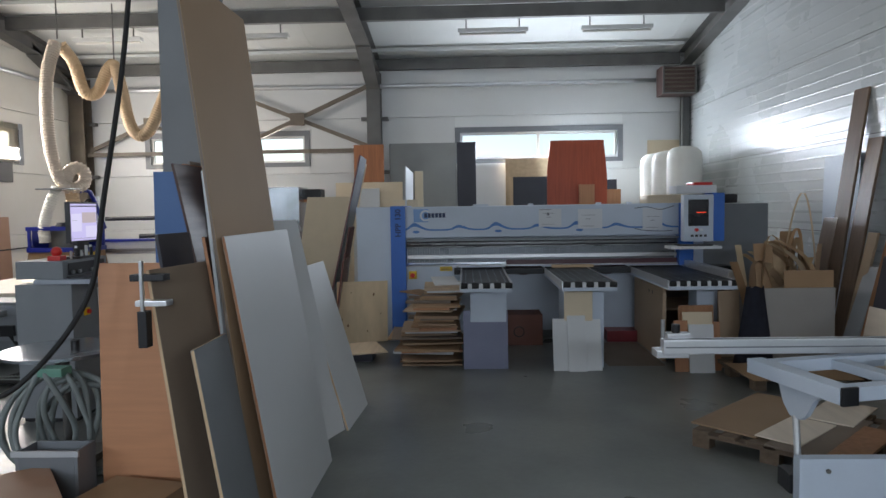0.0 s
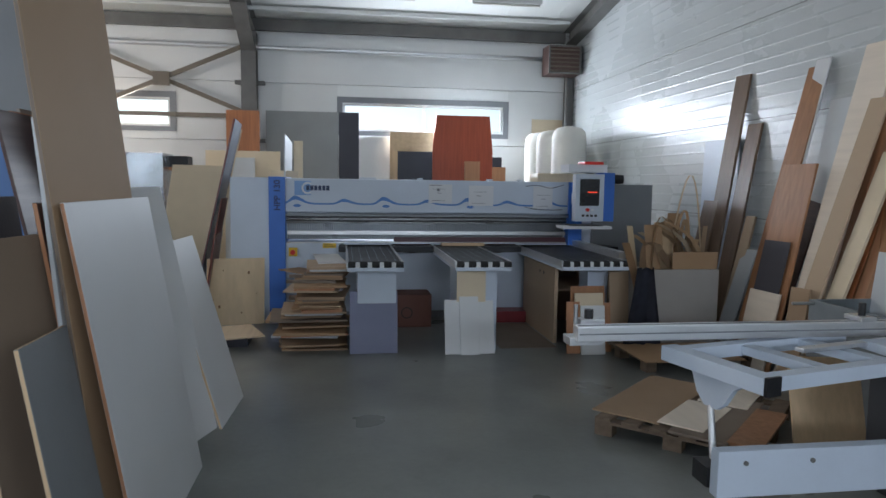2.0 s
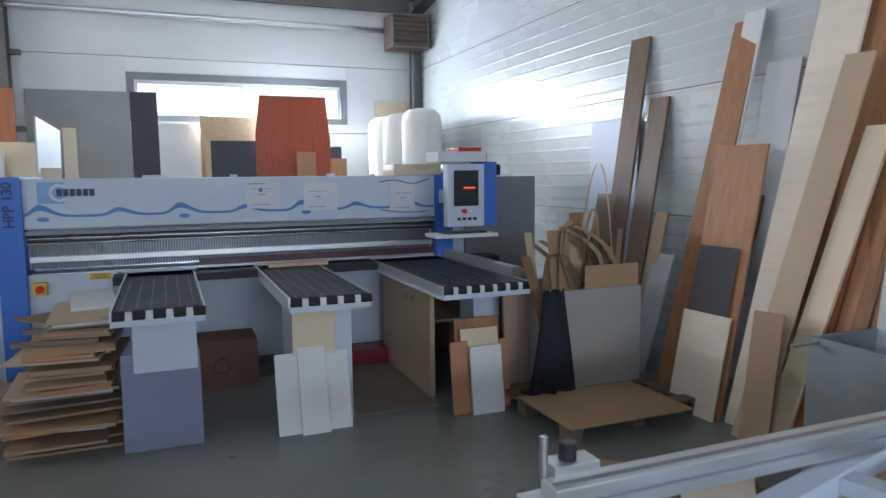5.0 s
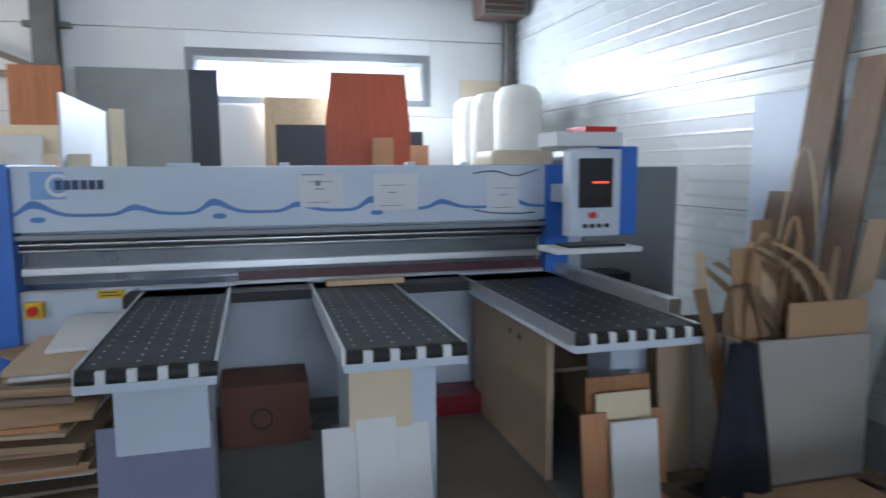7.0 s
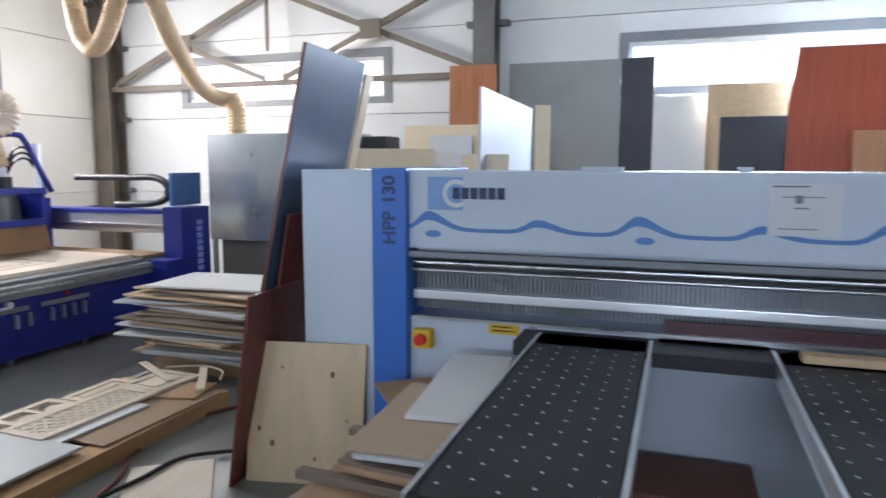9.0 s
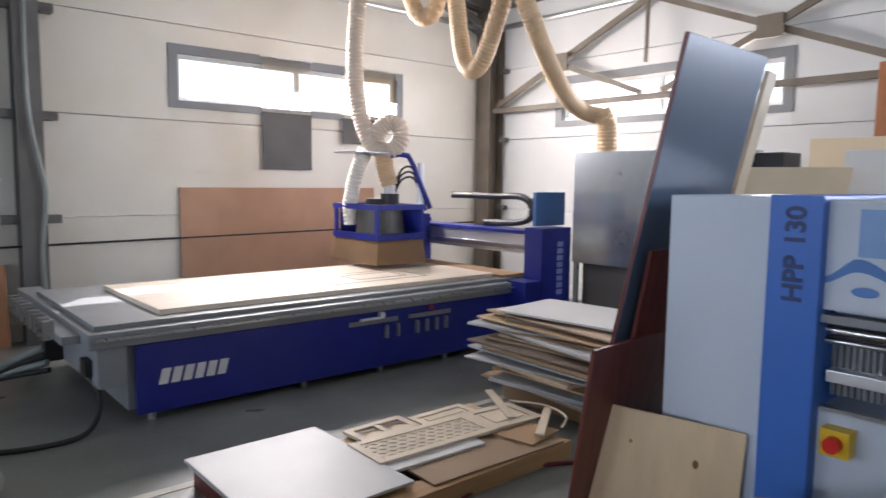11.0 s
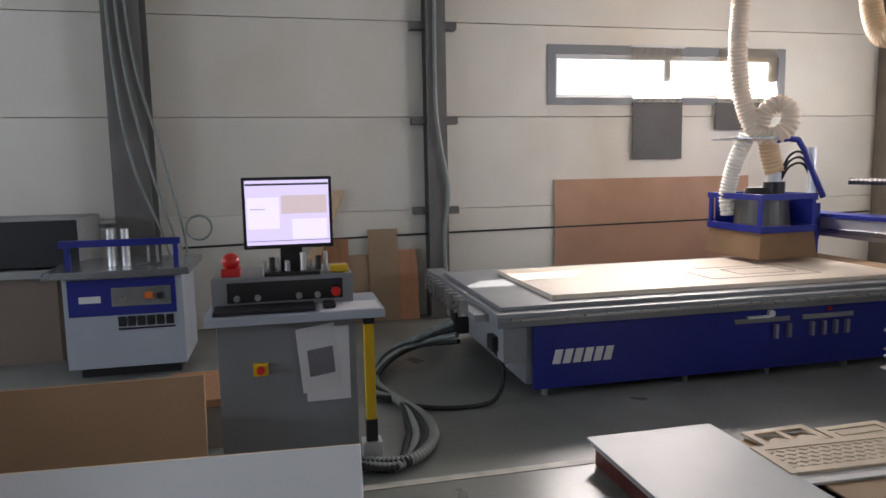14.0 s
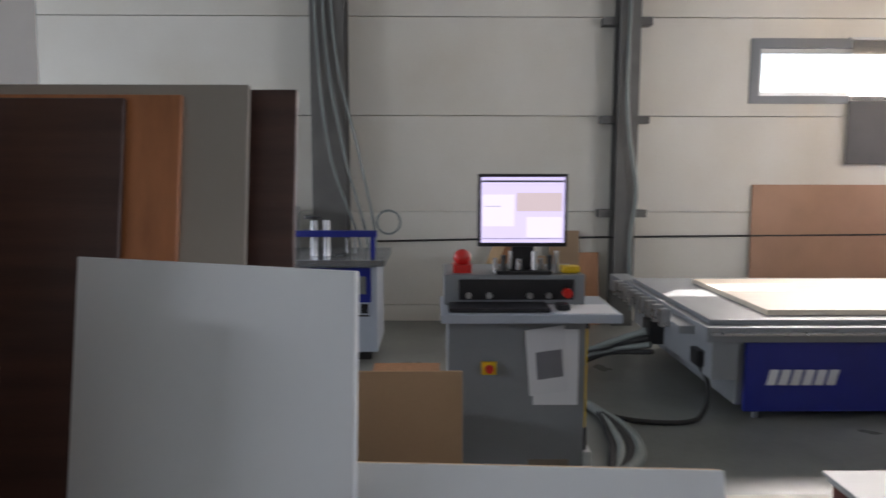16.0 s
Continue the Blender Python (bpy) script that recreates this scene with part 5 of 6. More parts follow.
# ---- router ----
cnc = thing("cnc_router", (-5.7, 9.3, 0), "blue and grey flatbed router with a board on its bed", "router")
part("base_front", bbox(-4.69, -4.65, 7.23, 11.35, 0.065, 0.58), NAVY, cnc)
part("base_frame", bbox(-6.75, -4.70, 7.18, 11.35, 0.10, 0.585), GREYD, cnc)
part("base_end", bbox(-6.6, -4.66, 6.98, 7.17, 0.30, 0.585), GREYD, cnc)
part("bed", bbox(-6.8, -4.62, 6.92, 11.4, 0.59, 0.70, bevel=0.008), GREYD, cnc)
part("bed_rail", bbox(-4.62, -4.58, 6.95, 11.3, 0.645, 0.665), STEELM, cnc)
part("bed_top", bbox(-6.7, -4.72, 6.98, 11.4, 0.701, 0.735), GREYD, cnc)
for y in (7.35, 8.6, 9.4, 10.2, 11.2):
    ft = part("machine_foot", cbm((-4.72, y, 0.0), (-4.72, y, 0.10), 0.03), GREYD, cnc)
for k in range(6):
    bm = bmesh.new()
    obox(bm, (-4.649, 7.38 + 0.088 * k, 0.265), (0, 0.066, 0), (0.004, 0, 0), (0, 0.03, 0.115))
    part("logo_bar", bm, PAPER, cnc, "slanted white logo bar")
for y0, y1, z in ((9.02, 9.55, 0.475), (9.68, 10.2, 0.475)):
    part("valve_rail", bbox(-4.648, -4.63, y0, y1, z, z + 0.04), GREYD, cnc)
part("valve_lever", bbox(-4.63, -4.60, 9.12, 9.34, 0.52, 0.54), PAPER, cnc)
part("gauge", cbm((-4.648, 9.36, 0.55), (-4.61, 9.36, 0.55), 0.03), PAPER, cnc)
part("red_button", cbm((-4.648, 9.95, 0.555), (-4.62, 9.95, 0.555), 0.018), RED, cnc)
for y in (9.40, 9.53, 9.76, 9.88, 10.0, 10.12):
    part("valve", bbox(-4.648, -4.61, y, y + 0.03, 0.33, 0.45), mat("valve_steel", (0.35, 0.37, 0.5), 0.4, 0.6), cnc)
tr = part("tool_magazine", bbox(-6.55, -4.85, 6.80, 6.92, 0.60, 0.66), GREYD, cnc)
for k in range(9):
    x = -6.45 + 0.17 * k
    part("tool_holder", bbox(x, x + 0.05, 6.72, 6.80, 0.61, 0.75), STEELM, tr)
part("end_bracket", bbox(-7.5, -6.62, 6.95, 7.15, 0.48, 0.66), GREYD, cnc)
part("connector", bbox(-4.95, -4.80, 6.93, 6.98, 0.36, 0.48), BLACK, cnc)
part("cable_box", bbox(-5.9, -5.7, 6.85, 6.98, 0.30, 0.50), BLACK, cnc)
lg = part("gantry_leg", bbox(-4.68, -4.42, 11.30, 11.78, 0.30, 1.28, bevel=0.012), NAVY, cnc)
LEGP = mat("leg_print", (0.25, 0.3, 0.6), 0.5)
for k in range(8):
    part("print_bar", many((-4.42, -4.416, 11.55, 11.64, 0.55 + 0.075 * k, 0.605 + 0.075 * k)), LEGP, lg, "pale printed bar")
part("gantry_leg_foot", bbox(-4.68, -4.42, 11.05, 11.299, 0.30, 0.72), NAVY, cnc)
part("gantry_leg", bbox(-7.1, -6.85, 11.30, 11.78, 0.30, 1.28, bevel=0.012), NAVY, cnc)
gb = part("gantry_beam", bbox(-6.85, -4.68, 11.35, 11.60, 0.98, 1.20, bevel=0.008), ALU, cnc, "aluminium gantry beam")
part("beam_rail", bbox(-6.84, -4.69, 11.30, 11.35, 1.03, 1.08), STEELM, gb)
part("beam_top", bbox(-6.84, -4.69, 11.33, 11.62, 1.201, 1.24), NAVY, gb)
part("cable_chain", tube([(-6.2, 11.6, 1.60), (-5.4, 11.6, 1.60), (-5.0, 11.6, 1.60), (-4.84, 11.6, 1.50), (-4.88, 11.6, 1.36), (-5.1, 11.6, 1.30), (-5.6, 11.6, 1.28)], 0.05, 8, 4, 0.002, 0.06), BLACK, cnc, "black cable chain")
part("blue_flap", bbox(-4.70, -4.66, 11.45, 11.95, 1.285, 1.66), BLUEB, cnc, "blue sheet metal flap")
# spindle head with dust hood
HX0, HX1, HY0, HY1 = -6.70, -5.78, 10.12, 10.80
hd = part("head_plate", bbox(-6.65, -6.30, 10.81, 11.30, 0.95, 1.36), NAVY, cnc)
for z0, z1 in ((1.10, 1.17), (1.44, 1.50)):
    part("hood_ring", many((HX0, HX1, HY0, HY0 + 0.05, z0, z1), (HX0, HX1, HY1 - 0.05, HY1, z0, z1), (HX0, HX0 + 0.05, HY0 + 0.051, HY1 - 0.051, z0, z1), (HX1 - 0.05, HX1, HY0 + 0.051, HY1 - 0.051, z0, z1)), NAVY, cnc, "blue guard ring")
for x in (HX0 + 0.02, HX1 - 0.06):
    for y in (HY0 + 0.005, HY1 - 0.045):
        part("guard_post", many((x, x + 0.04, y, y + 0.04, 1.17, 1.44)), NAVY, cnc)
part("guard_back", many((HX0 + 0.06, HX0 + 0.07, HY0 + 0.06, HY1 - 0.06, 1.10, 1.46), (HX0 + 0.06, HX1 - 0.06, HY1 - 0.03, HY1 - 0.02, 1.10, 1.46)), NAVY, cnc)
part("spindle_drum", cbm((-6.22, 10.47, 1.06), (-6.22, 10.47, 1.44), 0.30, 0.26, 32), mat("drum_grey", (0.13, 0.125, 0.115), 0.4, 0.3), cnc, "dark grey spindle drum")
part("drum_top", cbm((-6.22, 10.47, 1.44), (-6.22, 10.47, 1.56), 0.22, 0.16, 28), BLACK, cnc)
bm = bmesh.new()
lo = [bm.verts.new(p) for p in ((HX0 - 0.02, HY0 - 0.02, 0.83), (HX1 + 0.02, HY0 - 0.02, 0.83), (HX1 + 0.02, HY1, 0.83), (HX0 - 0.02, HY1, 0.83))]
hi = [bm.verts.new(p) for p in ((HX0 + 0.02, HY0 + 0.02, 1.10), (HX1 - 0.02, HY0 + 0.02, 1.10), (HX1 - 0.02, HY1 - 0.02, 1.10), (HX0 + 0.02, HY1 - 0.02, 1.10))]
for i in range(4):
    j = (i + 1) % 4
    bm.faces.new((lo[i], lo[j], hi[j], hi[i]))
bmesh.ops.solidify(bm, geom=bm.faces[:], thickness=0.01)
part("dust_skirt", bm, CARD, cnc, "tan dust skirt")
part("spindle", cbm((-6.1, 10.52, 1.0), (-6.1, 10.52, 1.62), 0.11), BLACK, cnc)
part("spindle_top", cbm((-6.1, 10.52, 1.62), (-6.1, 10.52, 1.72), 0.07), PAPER, cnc)
part("cylinder", cbm((-5.95, 10.86, 1.42), (-5.95, 10.86, 1.98), 0.045), ALU, cnc)
part("head_bracket", tube([(-6.0, 10.45, 2.06), (-5.96, 10.68, 2.06), (-5.92, 10.80, 1.80), (-5.88, 10.95, 1.45)], 0.035, 2, 6), NAVY, cnc)
part("head_shelf", bbox(-6.4, -5.95, 9.95, 10.68, 2.075, 2.095), GALV, cnc)
for k in range(3):
    part("air_line", tube([(-6.1, 10.55, 1.55 + 0.02 * k), (-6.0, 10.62, 1.78 + 0.06 * k), (-5.98, 10.80, 1.78 + 0.05 * k), (-5.97, 10.92 + 0.02 * k, 1.42)], 0.014, 8, 6), BLACK, cnc, "black bent air line")
sheet = flat_sheet("routed_board", (-5.62, 9.25), 1.50, 3.56, 0, 0.736, 0.042, [PLYW], "pale board with routed outlines lying on the router bed", "", "board")
for x0, x1, y0, y1 in ((-5.75, -5.15, 9.15, 10.3), (-5.62, -5.30, 9.55, 10.15)):
    w = 0.008
    solo("routed_groove", many((x0, x1, y0, y0 + w, 0.778, 0.7805), (x0, x1, y1, y1 + w, 0.778, 0.7805), (x0, x0 + w, y0 + w, y1, 0.778, 0.7805), (x1, x1 + w, y0, y1 + w, 0.778, 0.7805)), MDFG, "dark routed outline in the pale board", "groove", "routed outlines")
flat_sheet("spoil_board", (-5.7, 11.22), 1.9, 0.35, 0, 0.736, 0.03, CARD, "brown spoil board on the router bed", "", "board")
# extraction hoses
solo("extraction_hose", tube([(-6.25, 10.40, 4.40), (-6.30, 10.22, 3.8), (-6.28, 10.16, 2.95), (-6.24, 10.24, 2.40), (-6.16, 10.36, 2.14), (-6.03, 10.48, 2.12), (-5.97, 10.57, 2.22), (-5.98, 10.58, 2.37), (-6.06, 10.50, 2.44), (-6.13, 10.40, 2.36), (-6.16, 10.36, 2.22)], 0.095, 14, 16, 0.006, 0.04), HOSEW, "cream ribbed extraction hose hanging above the router", "hose", "extraction hoses")
solo("extraction_hose", tube([(-6.12, 10.44, 2.10), (-6.12, 10.47, 1.92), (-6.1, 10.52, 1.72)], 0.10, 10, 16, 0.006, 0.04), HOSE, "tan ribbed extraction hose entering the router head", "hose", "extraction hoses")
solo("extraction_hose", tube([(-6.25, 10.28, 2.12), (-6.35, 10.22, 1.85), (-6.45, 10.20, 1.5), (-6.45, 10.22, 1.25)], 0.085, 10, 16, 0.006, 0.04), TANKM, "white ribbed extraction hose at the router head", "hose", "extraction hoses")
solo("extraction_hose", tube([(-6.25, 10.55, 4.40), (-6.16, 10.75, 4.15), (-6.09, 10.9, 3.72), (-5.92, 11.0, 3.72), (-5.75, 11.0, 4.05), (-5.62, 11.0, 4.15), (-5.52, 11.0, 3.8), (-5.40, 11.0, 3.2), (-5.24, 11.0, 2.99), (-5.05, 11.0, 3.1), (-4.85, 11.0, 3.5), (-4.68, 11.0, 3.85), (-4.55, 11.0, 3.75), (-4.50, 11.3, 3.20), (-4.62, 11.8, 2.80), (-4.75, 12.3, 2.62), (-4.62, 12.55, 2.55)], 0.098, 12, 16, 0.003, 0.04), HOSE, "long cream ribbed extraction hose hung in loops from the roof", "hose", "extraction hoses")
solo("extraction_hose", tube([(-4.62, 12.5, 2.60), (-4.58, 12.58, 2.45), (-4.58, 12.6, 2.13)], 0.12, 10, 16, 0.006, 0.04), HOSE, "tan ribbed hose entering the dust extractor", "hose", "extraction hoses")
for x, y, z in ((-6.25, 10.47, 4.48), (-5.62, 11.0, 4.24), (-4.66, 11.0, 3.94)):
    solo("hose_hanger", cbm((x, y, z), (x, y, roof_z(y) - 0.005), 0.012, seg=8), STEEL, "thin steel hanger holding an extraction hose", "hanger", "hose hangers")
# metal extractor box right of the router
ex = thing("dust_extractor", (-3.8, 12.6, 0), "galvanised sheet metal dust extractor cabinet", "extractor")
part("upper_box", bbox(-4.82, -2.9, 12.3, 13.0, 0.82, 2.13, bevel=0.008), GALV, ex)
part("lower_bin", bbox(-4.7, -3.0, 12.36, 12.9, 0.10, 0.815, bevel=0.02), mat("dark_bin", (0.09, 0.085, 0.085), 0.5), ex)
for x in (-4.8, -3.0):
    part("stand_leg", many((x, x + 0.06, 12.31, 12.35, 0.0, 0.82)), GALV, ex)
board("chipboard_sheet", (-7.93, 8.75, 0), (-7.93, 11.6, 0), (-0.04, 0), 1.66, 0.018, CHIPB, "large pinkish chipboard sheet standing against the cream wall")
board("chipboard_sheet", (-5.6, 13.7, 0), (-4.6, 13.7, 0), (0, 0.1), 1.4, 0.018, CHIPB, "brown chipboard sheet standing against the wall")
bl = thing("window_blind", (-7.93, 10.2, 1.90), "dark grey board hanging over part of the window", "blind")
part("dark_sheet", bbox(-7.96, -7.945, 9.83, 10.55, 1.90, 2.64), BLIND, bl)
part("upper_film", bbox(-7.985, -7.98, 9.85, 10.55, 2.62, 3.36, bevel=0), glass("frosted_film", 0.5, (0.9, 0.85, 0.78)), bl, "translucent film")
part("film_rod", bbox(-7.99, -7.95, 9.80, 10.58, 3.34, 3.37), PIPE, bl)
bl = thing("window_blind", (-7.93, 11.6, 2.2), "dark grey board hanging over part of the window", "blind")
part("dark_sheet", bbox(-7.96, -7.945, 11.05, 11.75, 2.28, 2.64), BLIND, bl)
part("upper_film", bbox(-7.985, -7.98, 11.1, 12.0, 2.62, 3.36, bevel=0), glass("frosted_film_2", 0.5, (0.9, 0.8, 0.66)), bl, "translucent film")

# offcuts by the wall column
GO = "offcuts at the cream wall"
for y0, y1, h, m in ((5.72, 6.08, 1.02, BROWNW), (6.05, 6.35, 0.82, MDF), (6.32, 6.68, 1.12, MDF), (6.66, 6.92, 0.86, BEECH)):
    board("board_offcut", (-7.80, y0, 0), (-7.80, y1, 0), (-0.13, 0), h, 0.02, m, "brown board offcut leaning against the cream wall", GO)
board("board_offcut", (-7.75, 5.50, 0.6), (-7.72, 5.64, 0.6), (-0.2, 0.42), 1.1, 0.02, PINE, "narrow pale board leaning slantwise against the wall", GO)

# console
before = set(scene.collection.objects)
cs = thing("control_console", (-3.6, 5.4, 0), "grey router control console with a monitor", "console")
part("cabinet", bbox(-3.95, -3.42, 4.98, 5.72, -0.20, 1.045, bevel=0.008), GREYD, cs)
part("cabinet_base", many((-3.93, -3.44, 5.0, 5.70, -0.237, -0.20)), BLACK, cs)
part("keyboard_shelf", bbox(-3.75, -3.22, 4.94, 5.86, 1.05, 1.095, bevel=0.006), EDGEG, cs)
part("upper_box", bbox(-3.92, -3.48, 4.96, 5.72, 1.096, 1.26, bevel=0.006), GREYD, cs)
pn = part("switch_panel", bbox(-3.479, -3.47, 5.04, 5.66, 1.125, 1.235), BLACK, cs, "black switch panel")
for k, y in enumerate((5.09, 5.20, 5.42, 5.52)):
    part("switch", cbm((-3.47, y, 1.15), (-3.45, y, 1.15), 0.017), STEELM, pn)
part("stop_button", cbm((-3.47, 5.62, 1.165), (-3.435, 5.62, 1.165), 0.026), RED, pn)
sw = part("main_switch", bbox(-3.419, -3.40, 5.16, 5.24, 0.73, 0.80), YELLOW, cs, "yellow and red main switch")
part("switch_knob", cbm((-3.40, 5.20, 0.765), (-3.375, 5.20, 0.765), 0.022), RED, sw)
part("floor_patch", many((-3.4195, -3.415, 5.42, 5.64, 0.10, 0.25)), MDFG, cs, "brown worn patch")
solo("keyboard", bbox(-3.46, -3.27, 4.98, 5.50, 1.096, 1.118), BLACK, "black keyboard on the console shelf", "keyboard")
solo("mouse", bbox(-3.40, -3.30, 5.54, 5.61, 1.0985, 1.13, bevel=0.015), BLACK, "black mouse on the console shelf", "mouse")
solo("paper_sheet", bbox(-3.48, -3.24, 5.52, 5.84, 1.0955, 1.098, bevel=0), PAPER, "white papers lying on the console shelf", "paper")
pp = thing("paper_notice", (-3.41, 5.5, 0.5), "white printed papers taped on the console", "paper")
part("sheet", many((-3.4195, -3.412, 5.44, 5.68, 0.56, 0.975)), PAPER, pp)
bm = bmesh.new()
obox(bm, (-3.411, 5.42, 0.61), (0, 0.21, 0.03), (0.003, 0, 0), (0, -0.03, 0.36))
part("sheet", bm, PAPER, pp)
bm = bmesh.new()
obox(bm, (-3.407, 5.46, 0.70), (0, 0.14, 0.02), (0.001, 0, 0), (0, -0.012, 0.15))
part("printed_plan", bm, INK, pp)
mo = thing("monitor", (-3.55, 5.38, 1.26), "black flat monitor showing a pale program window", "monitor")
MX = -3.50
part("stand_base", bbox(MX - 0.17, MX + 0.03, 5.24, 5.54, 1.261, 1.28), BLACK, mo)
part("stand_neck", bbox(MX - 0.09, MX - 0.05, 5.33, 5.45, 1.28, 1.46), BLACK, mo)
part("casing", bbox(MX - 0.045, MX, 5.14, 5.62, 1.41, 1.80, bevel=0.006), BLACK, mo)
part("picture", many((MX + 0.0005, MX + 0.002, 5.157, 5.603, 1.432, 1.783)), SCREEN, mo)
part("window_pane", many((MX + 0.0025, MX + 0.003, 5.345, 5.59, 1.60, 1.70)), SCREEN2, mo)
part("window_pane", many((MX + 0.0025, MX + 0.003, 5.165, 5.335, 1.52, 1.69), (MX + 0.0025, MX + 0.003, 5.40, 5.59, 1.46, 1.57)), SCREEN3, mo)
part("menu_bar", many((MX + 0.0025, MX + 0.003, 5.16, 5.60, 1.755, 1.766), (MX + 0.0025, MX + 0.003, 5.18, 5.26, 1.625, 1.629), (MX + 0.0025, MX + 0.003, 5.16, 5.60, 1.452, 1.455)), INK, mo)
bc = thing("warning_beacon", (-3.6, 5.06, 1.26), "red warning beacon on the console", "beacon")
part("base", bbox(-3.65, -3.53, 5.01, 5.11, 1.261, 1.305), RED, bc)
bm = bmesh.new()
bmesh.ops.create_uvsphere(bm, u_segments=20, v_segments=12, radius=0.048, matrix=Matrix.Translation((-3.59, 5.06, 1.34)))
for f in bm.faces:
    f.smooth = True
part("dome", bm, RED, bc)
for k in range(9):
    y = 5.24 + 0.042 * k
    solo("tool_bit", cbm((-3.56 + 0.03 * (k % 2), y, 1.281 if 5.24 < y < 5.54 else 1.261), (-3.56 + 0.03 * (k % 2), y, 1.34 + 0.02 * (k % 3)), 0.012 + 0.004 * (k % 2), seg=10), (STEELM, BLACK, ALU)[k % 3], "small metal router bit standing on the console", "tool bit", "tool bits")
solo("tape_measure", bbox(-3.60, -3.52, 5.60, 5.70, 1.261, 1.30, bevel=0.012), YELLOW, "yellow and black tape measure on the console", "tape measure")
CONSOLE = Matrix.Translation((0.337, 5.372, 1.828)) @ Matrix.Scale(0.885, 4) @ Matrix.Translation((-0.337, -5.372, -1.828))
bpy.context.view_layer.update()
for ob in [o for o in scene.collection.objects if o not in before and o.parent is None]:
    ob.matrix_world = CONSOLE @ ob.matrix_world
sc = thing("safety_barrier", (-3.75, 5.9, 0), "yellow and black safety light barrier post", "post")
part("post", bbox(-3.80, -3.74, 5.80, 5.86, 0.16, 0.98), YELLOW, sc)
part("post_end", bbox(-3.805, -3.735, 5.795, 5.865, 0.90, 0.98), BLACK, sc)
part("post_end", bbox(-3.805, -3.735, 5.795, 5.865, 0.16, 0.30), BLACK, sc)
part("post_foot", bbox(-3.83, -3.71, 5.77, 5.89, 0.0, 0.16), ALU, sc)
for k in range(4):
    r = 0.036 - 0.005 * k
    solo("cable_hose", tube([(-5.78 + 0.05 * k, 6.86, 0.40 - 0.05 * k), (-5.95, 6.55, 0.24 - 0.03 * k), (-5.95 + 0.08 * k, 6.22, 0.09), (-5.3 + 0.10 * k, 6.04 - 0.03 * k, 0.05), (-4.75, 6.16, 0.05), (-4.35 + 0.05 * k, 6.28 - 0.05 * k, 0.05), (-3.95, 6.26 - 0.06 * k, 0.05), (-3.66 + 0.03 * k, 6.06 - 0.04 * k, 0.05), (-3.68, 5.80 - 0.03 * k, 0.05), (-3.85, 5.62, 0.06)], r, 10, 10, 0.003, 0.03), (HOSEG, RUBBER)[k % 2], "thick grey corrugated cable hose lying on the floor", "hose", "router cables")
solo("cable_hose", tube([(-4.87, 6.95, 0.40), (-4.80, 7.02, 0.22), (-4.68, 6.95, 0.06), (-4.56, 6.78, 0.02), (-4.60, 6.40, 0.02), (-4.85, 6.12, 0.02), (-5.15, 6.02, 0.02)], 0.018, 10, 8), RUBBER, "black cable hanging from the router to the floor", "cable", "router cables")
for k in range(3):
    solo("wall_cable", tube([(-7.58, 3.62 + 0.08 * k, 5.0), (-7.56, 3.66 + 0.10 * k, 3.2), (-7.5, 3.8 + 0.16 * k, 2.0), (-7.45, 4.1 + 0.1 * k, 1.1), (-7.4, 4.2 + 0.05 * k, 0.6)], 0.014, 10, 8), HOSEG, "grey cable hanging down a steel column", "cable", "column cables")
solo("wall_cable", tube([(-7.70, 7.17, 5.0), (-7.69, 7.14, 3.0), (-7.66, 7.16, 2.3), (-7.66, 7.27, 1.6), (-7.68, 7.22, 1.0), (-7.66, 7.25, 0.2)], 0.022, 10, 8), HOSEG, "grey cable running down the wall column", "cable", "column cables")
solo("coiled_cable", tube([(-7.4 , 4.45 + 0.13 * math.sin(a), 1.25 + 0.13 * math.cos(a)) for a in [k * 0.7 for k in range(19)]], 0.012, 5, 6), HOSEG, "grey coiled cable hanging beside the column", "cable", "column cables")

# edge machine
fm = thing("edge_machine", (-6.5, 3.9, 0), "pale grey and blue edge finishing machine", "machine")
part("body", bbox(-7.0, -6.20, 3.42, 4.42, 0.10, 0.93, bevel=0.01), EDGEG, fm)
part("front_band", bbox(-6.199, -6.19, 3.46, 4.36, 0.58, 0.91), NAVY, fm, "blue front band")
cp = part("control_plate", bbox(-6.189, -6.18, 3.82, 4.32, 0.66, 0.83), GALV, fm)
part("stop_button", cbm((-6.18, 4.23, 0.745), (-6.15, 4.23, 0.745), 0.03), BLACK, cp)
part("orange_switch", bbox(-6.18, -6.165, 4.10, 4.17, 0.72, 0.78), ORANGE, cp)
part("small_knob", cbm((-6.18, 3.92, 0.74), (-6.16, 3.92, 0.74), 0.02), STEELM, cp)
part("badge", bbox(-6.189, -6.184, 3.55, 3.73, 0.70, 0.76), PAPER, fm)
for k in range(6):
    part("logo_bar", many((-6.199, -6.189, 3.86 + 0.081 * k, 3.925 + 0.081 * k, 0.475, 0.565)), BLACK, fm, "dark logo bar")
part("lettering_bar", many((-6.199, -6.189, 3.86, 4.34, 0.445, 0.46)), BLACK, fm)
part("table", bbox(-7.1, -6.05, 3.30, 4.50, 0.94, 1.0), GALV, fm)
part("upper_rail", bbox(-6.25, -6.18, 3.42, 4.42, 1.20, 1.26), NAVY, fm, "blue upper rail")
for y in (3.46, 4.36):
    part("rail_post", many((-6.24, -6.19, y, y + 0.04, 1.0, 1.20)), NAVY, fm)
for y in (3.80, 3.92):
    part("cylinder", cbm((-6.4, y, 1.0), (-6.4, y, 1.34), 0.035), ALU, fm)
for y in (4.12, 4.2):
    part("clamp_screw", cbm((-6.35, y, 1.03), (-6.35, y, 1.18), 0.012), STEELM, fm)
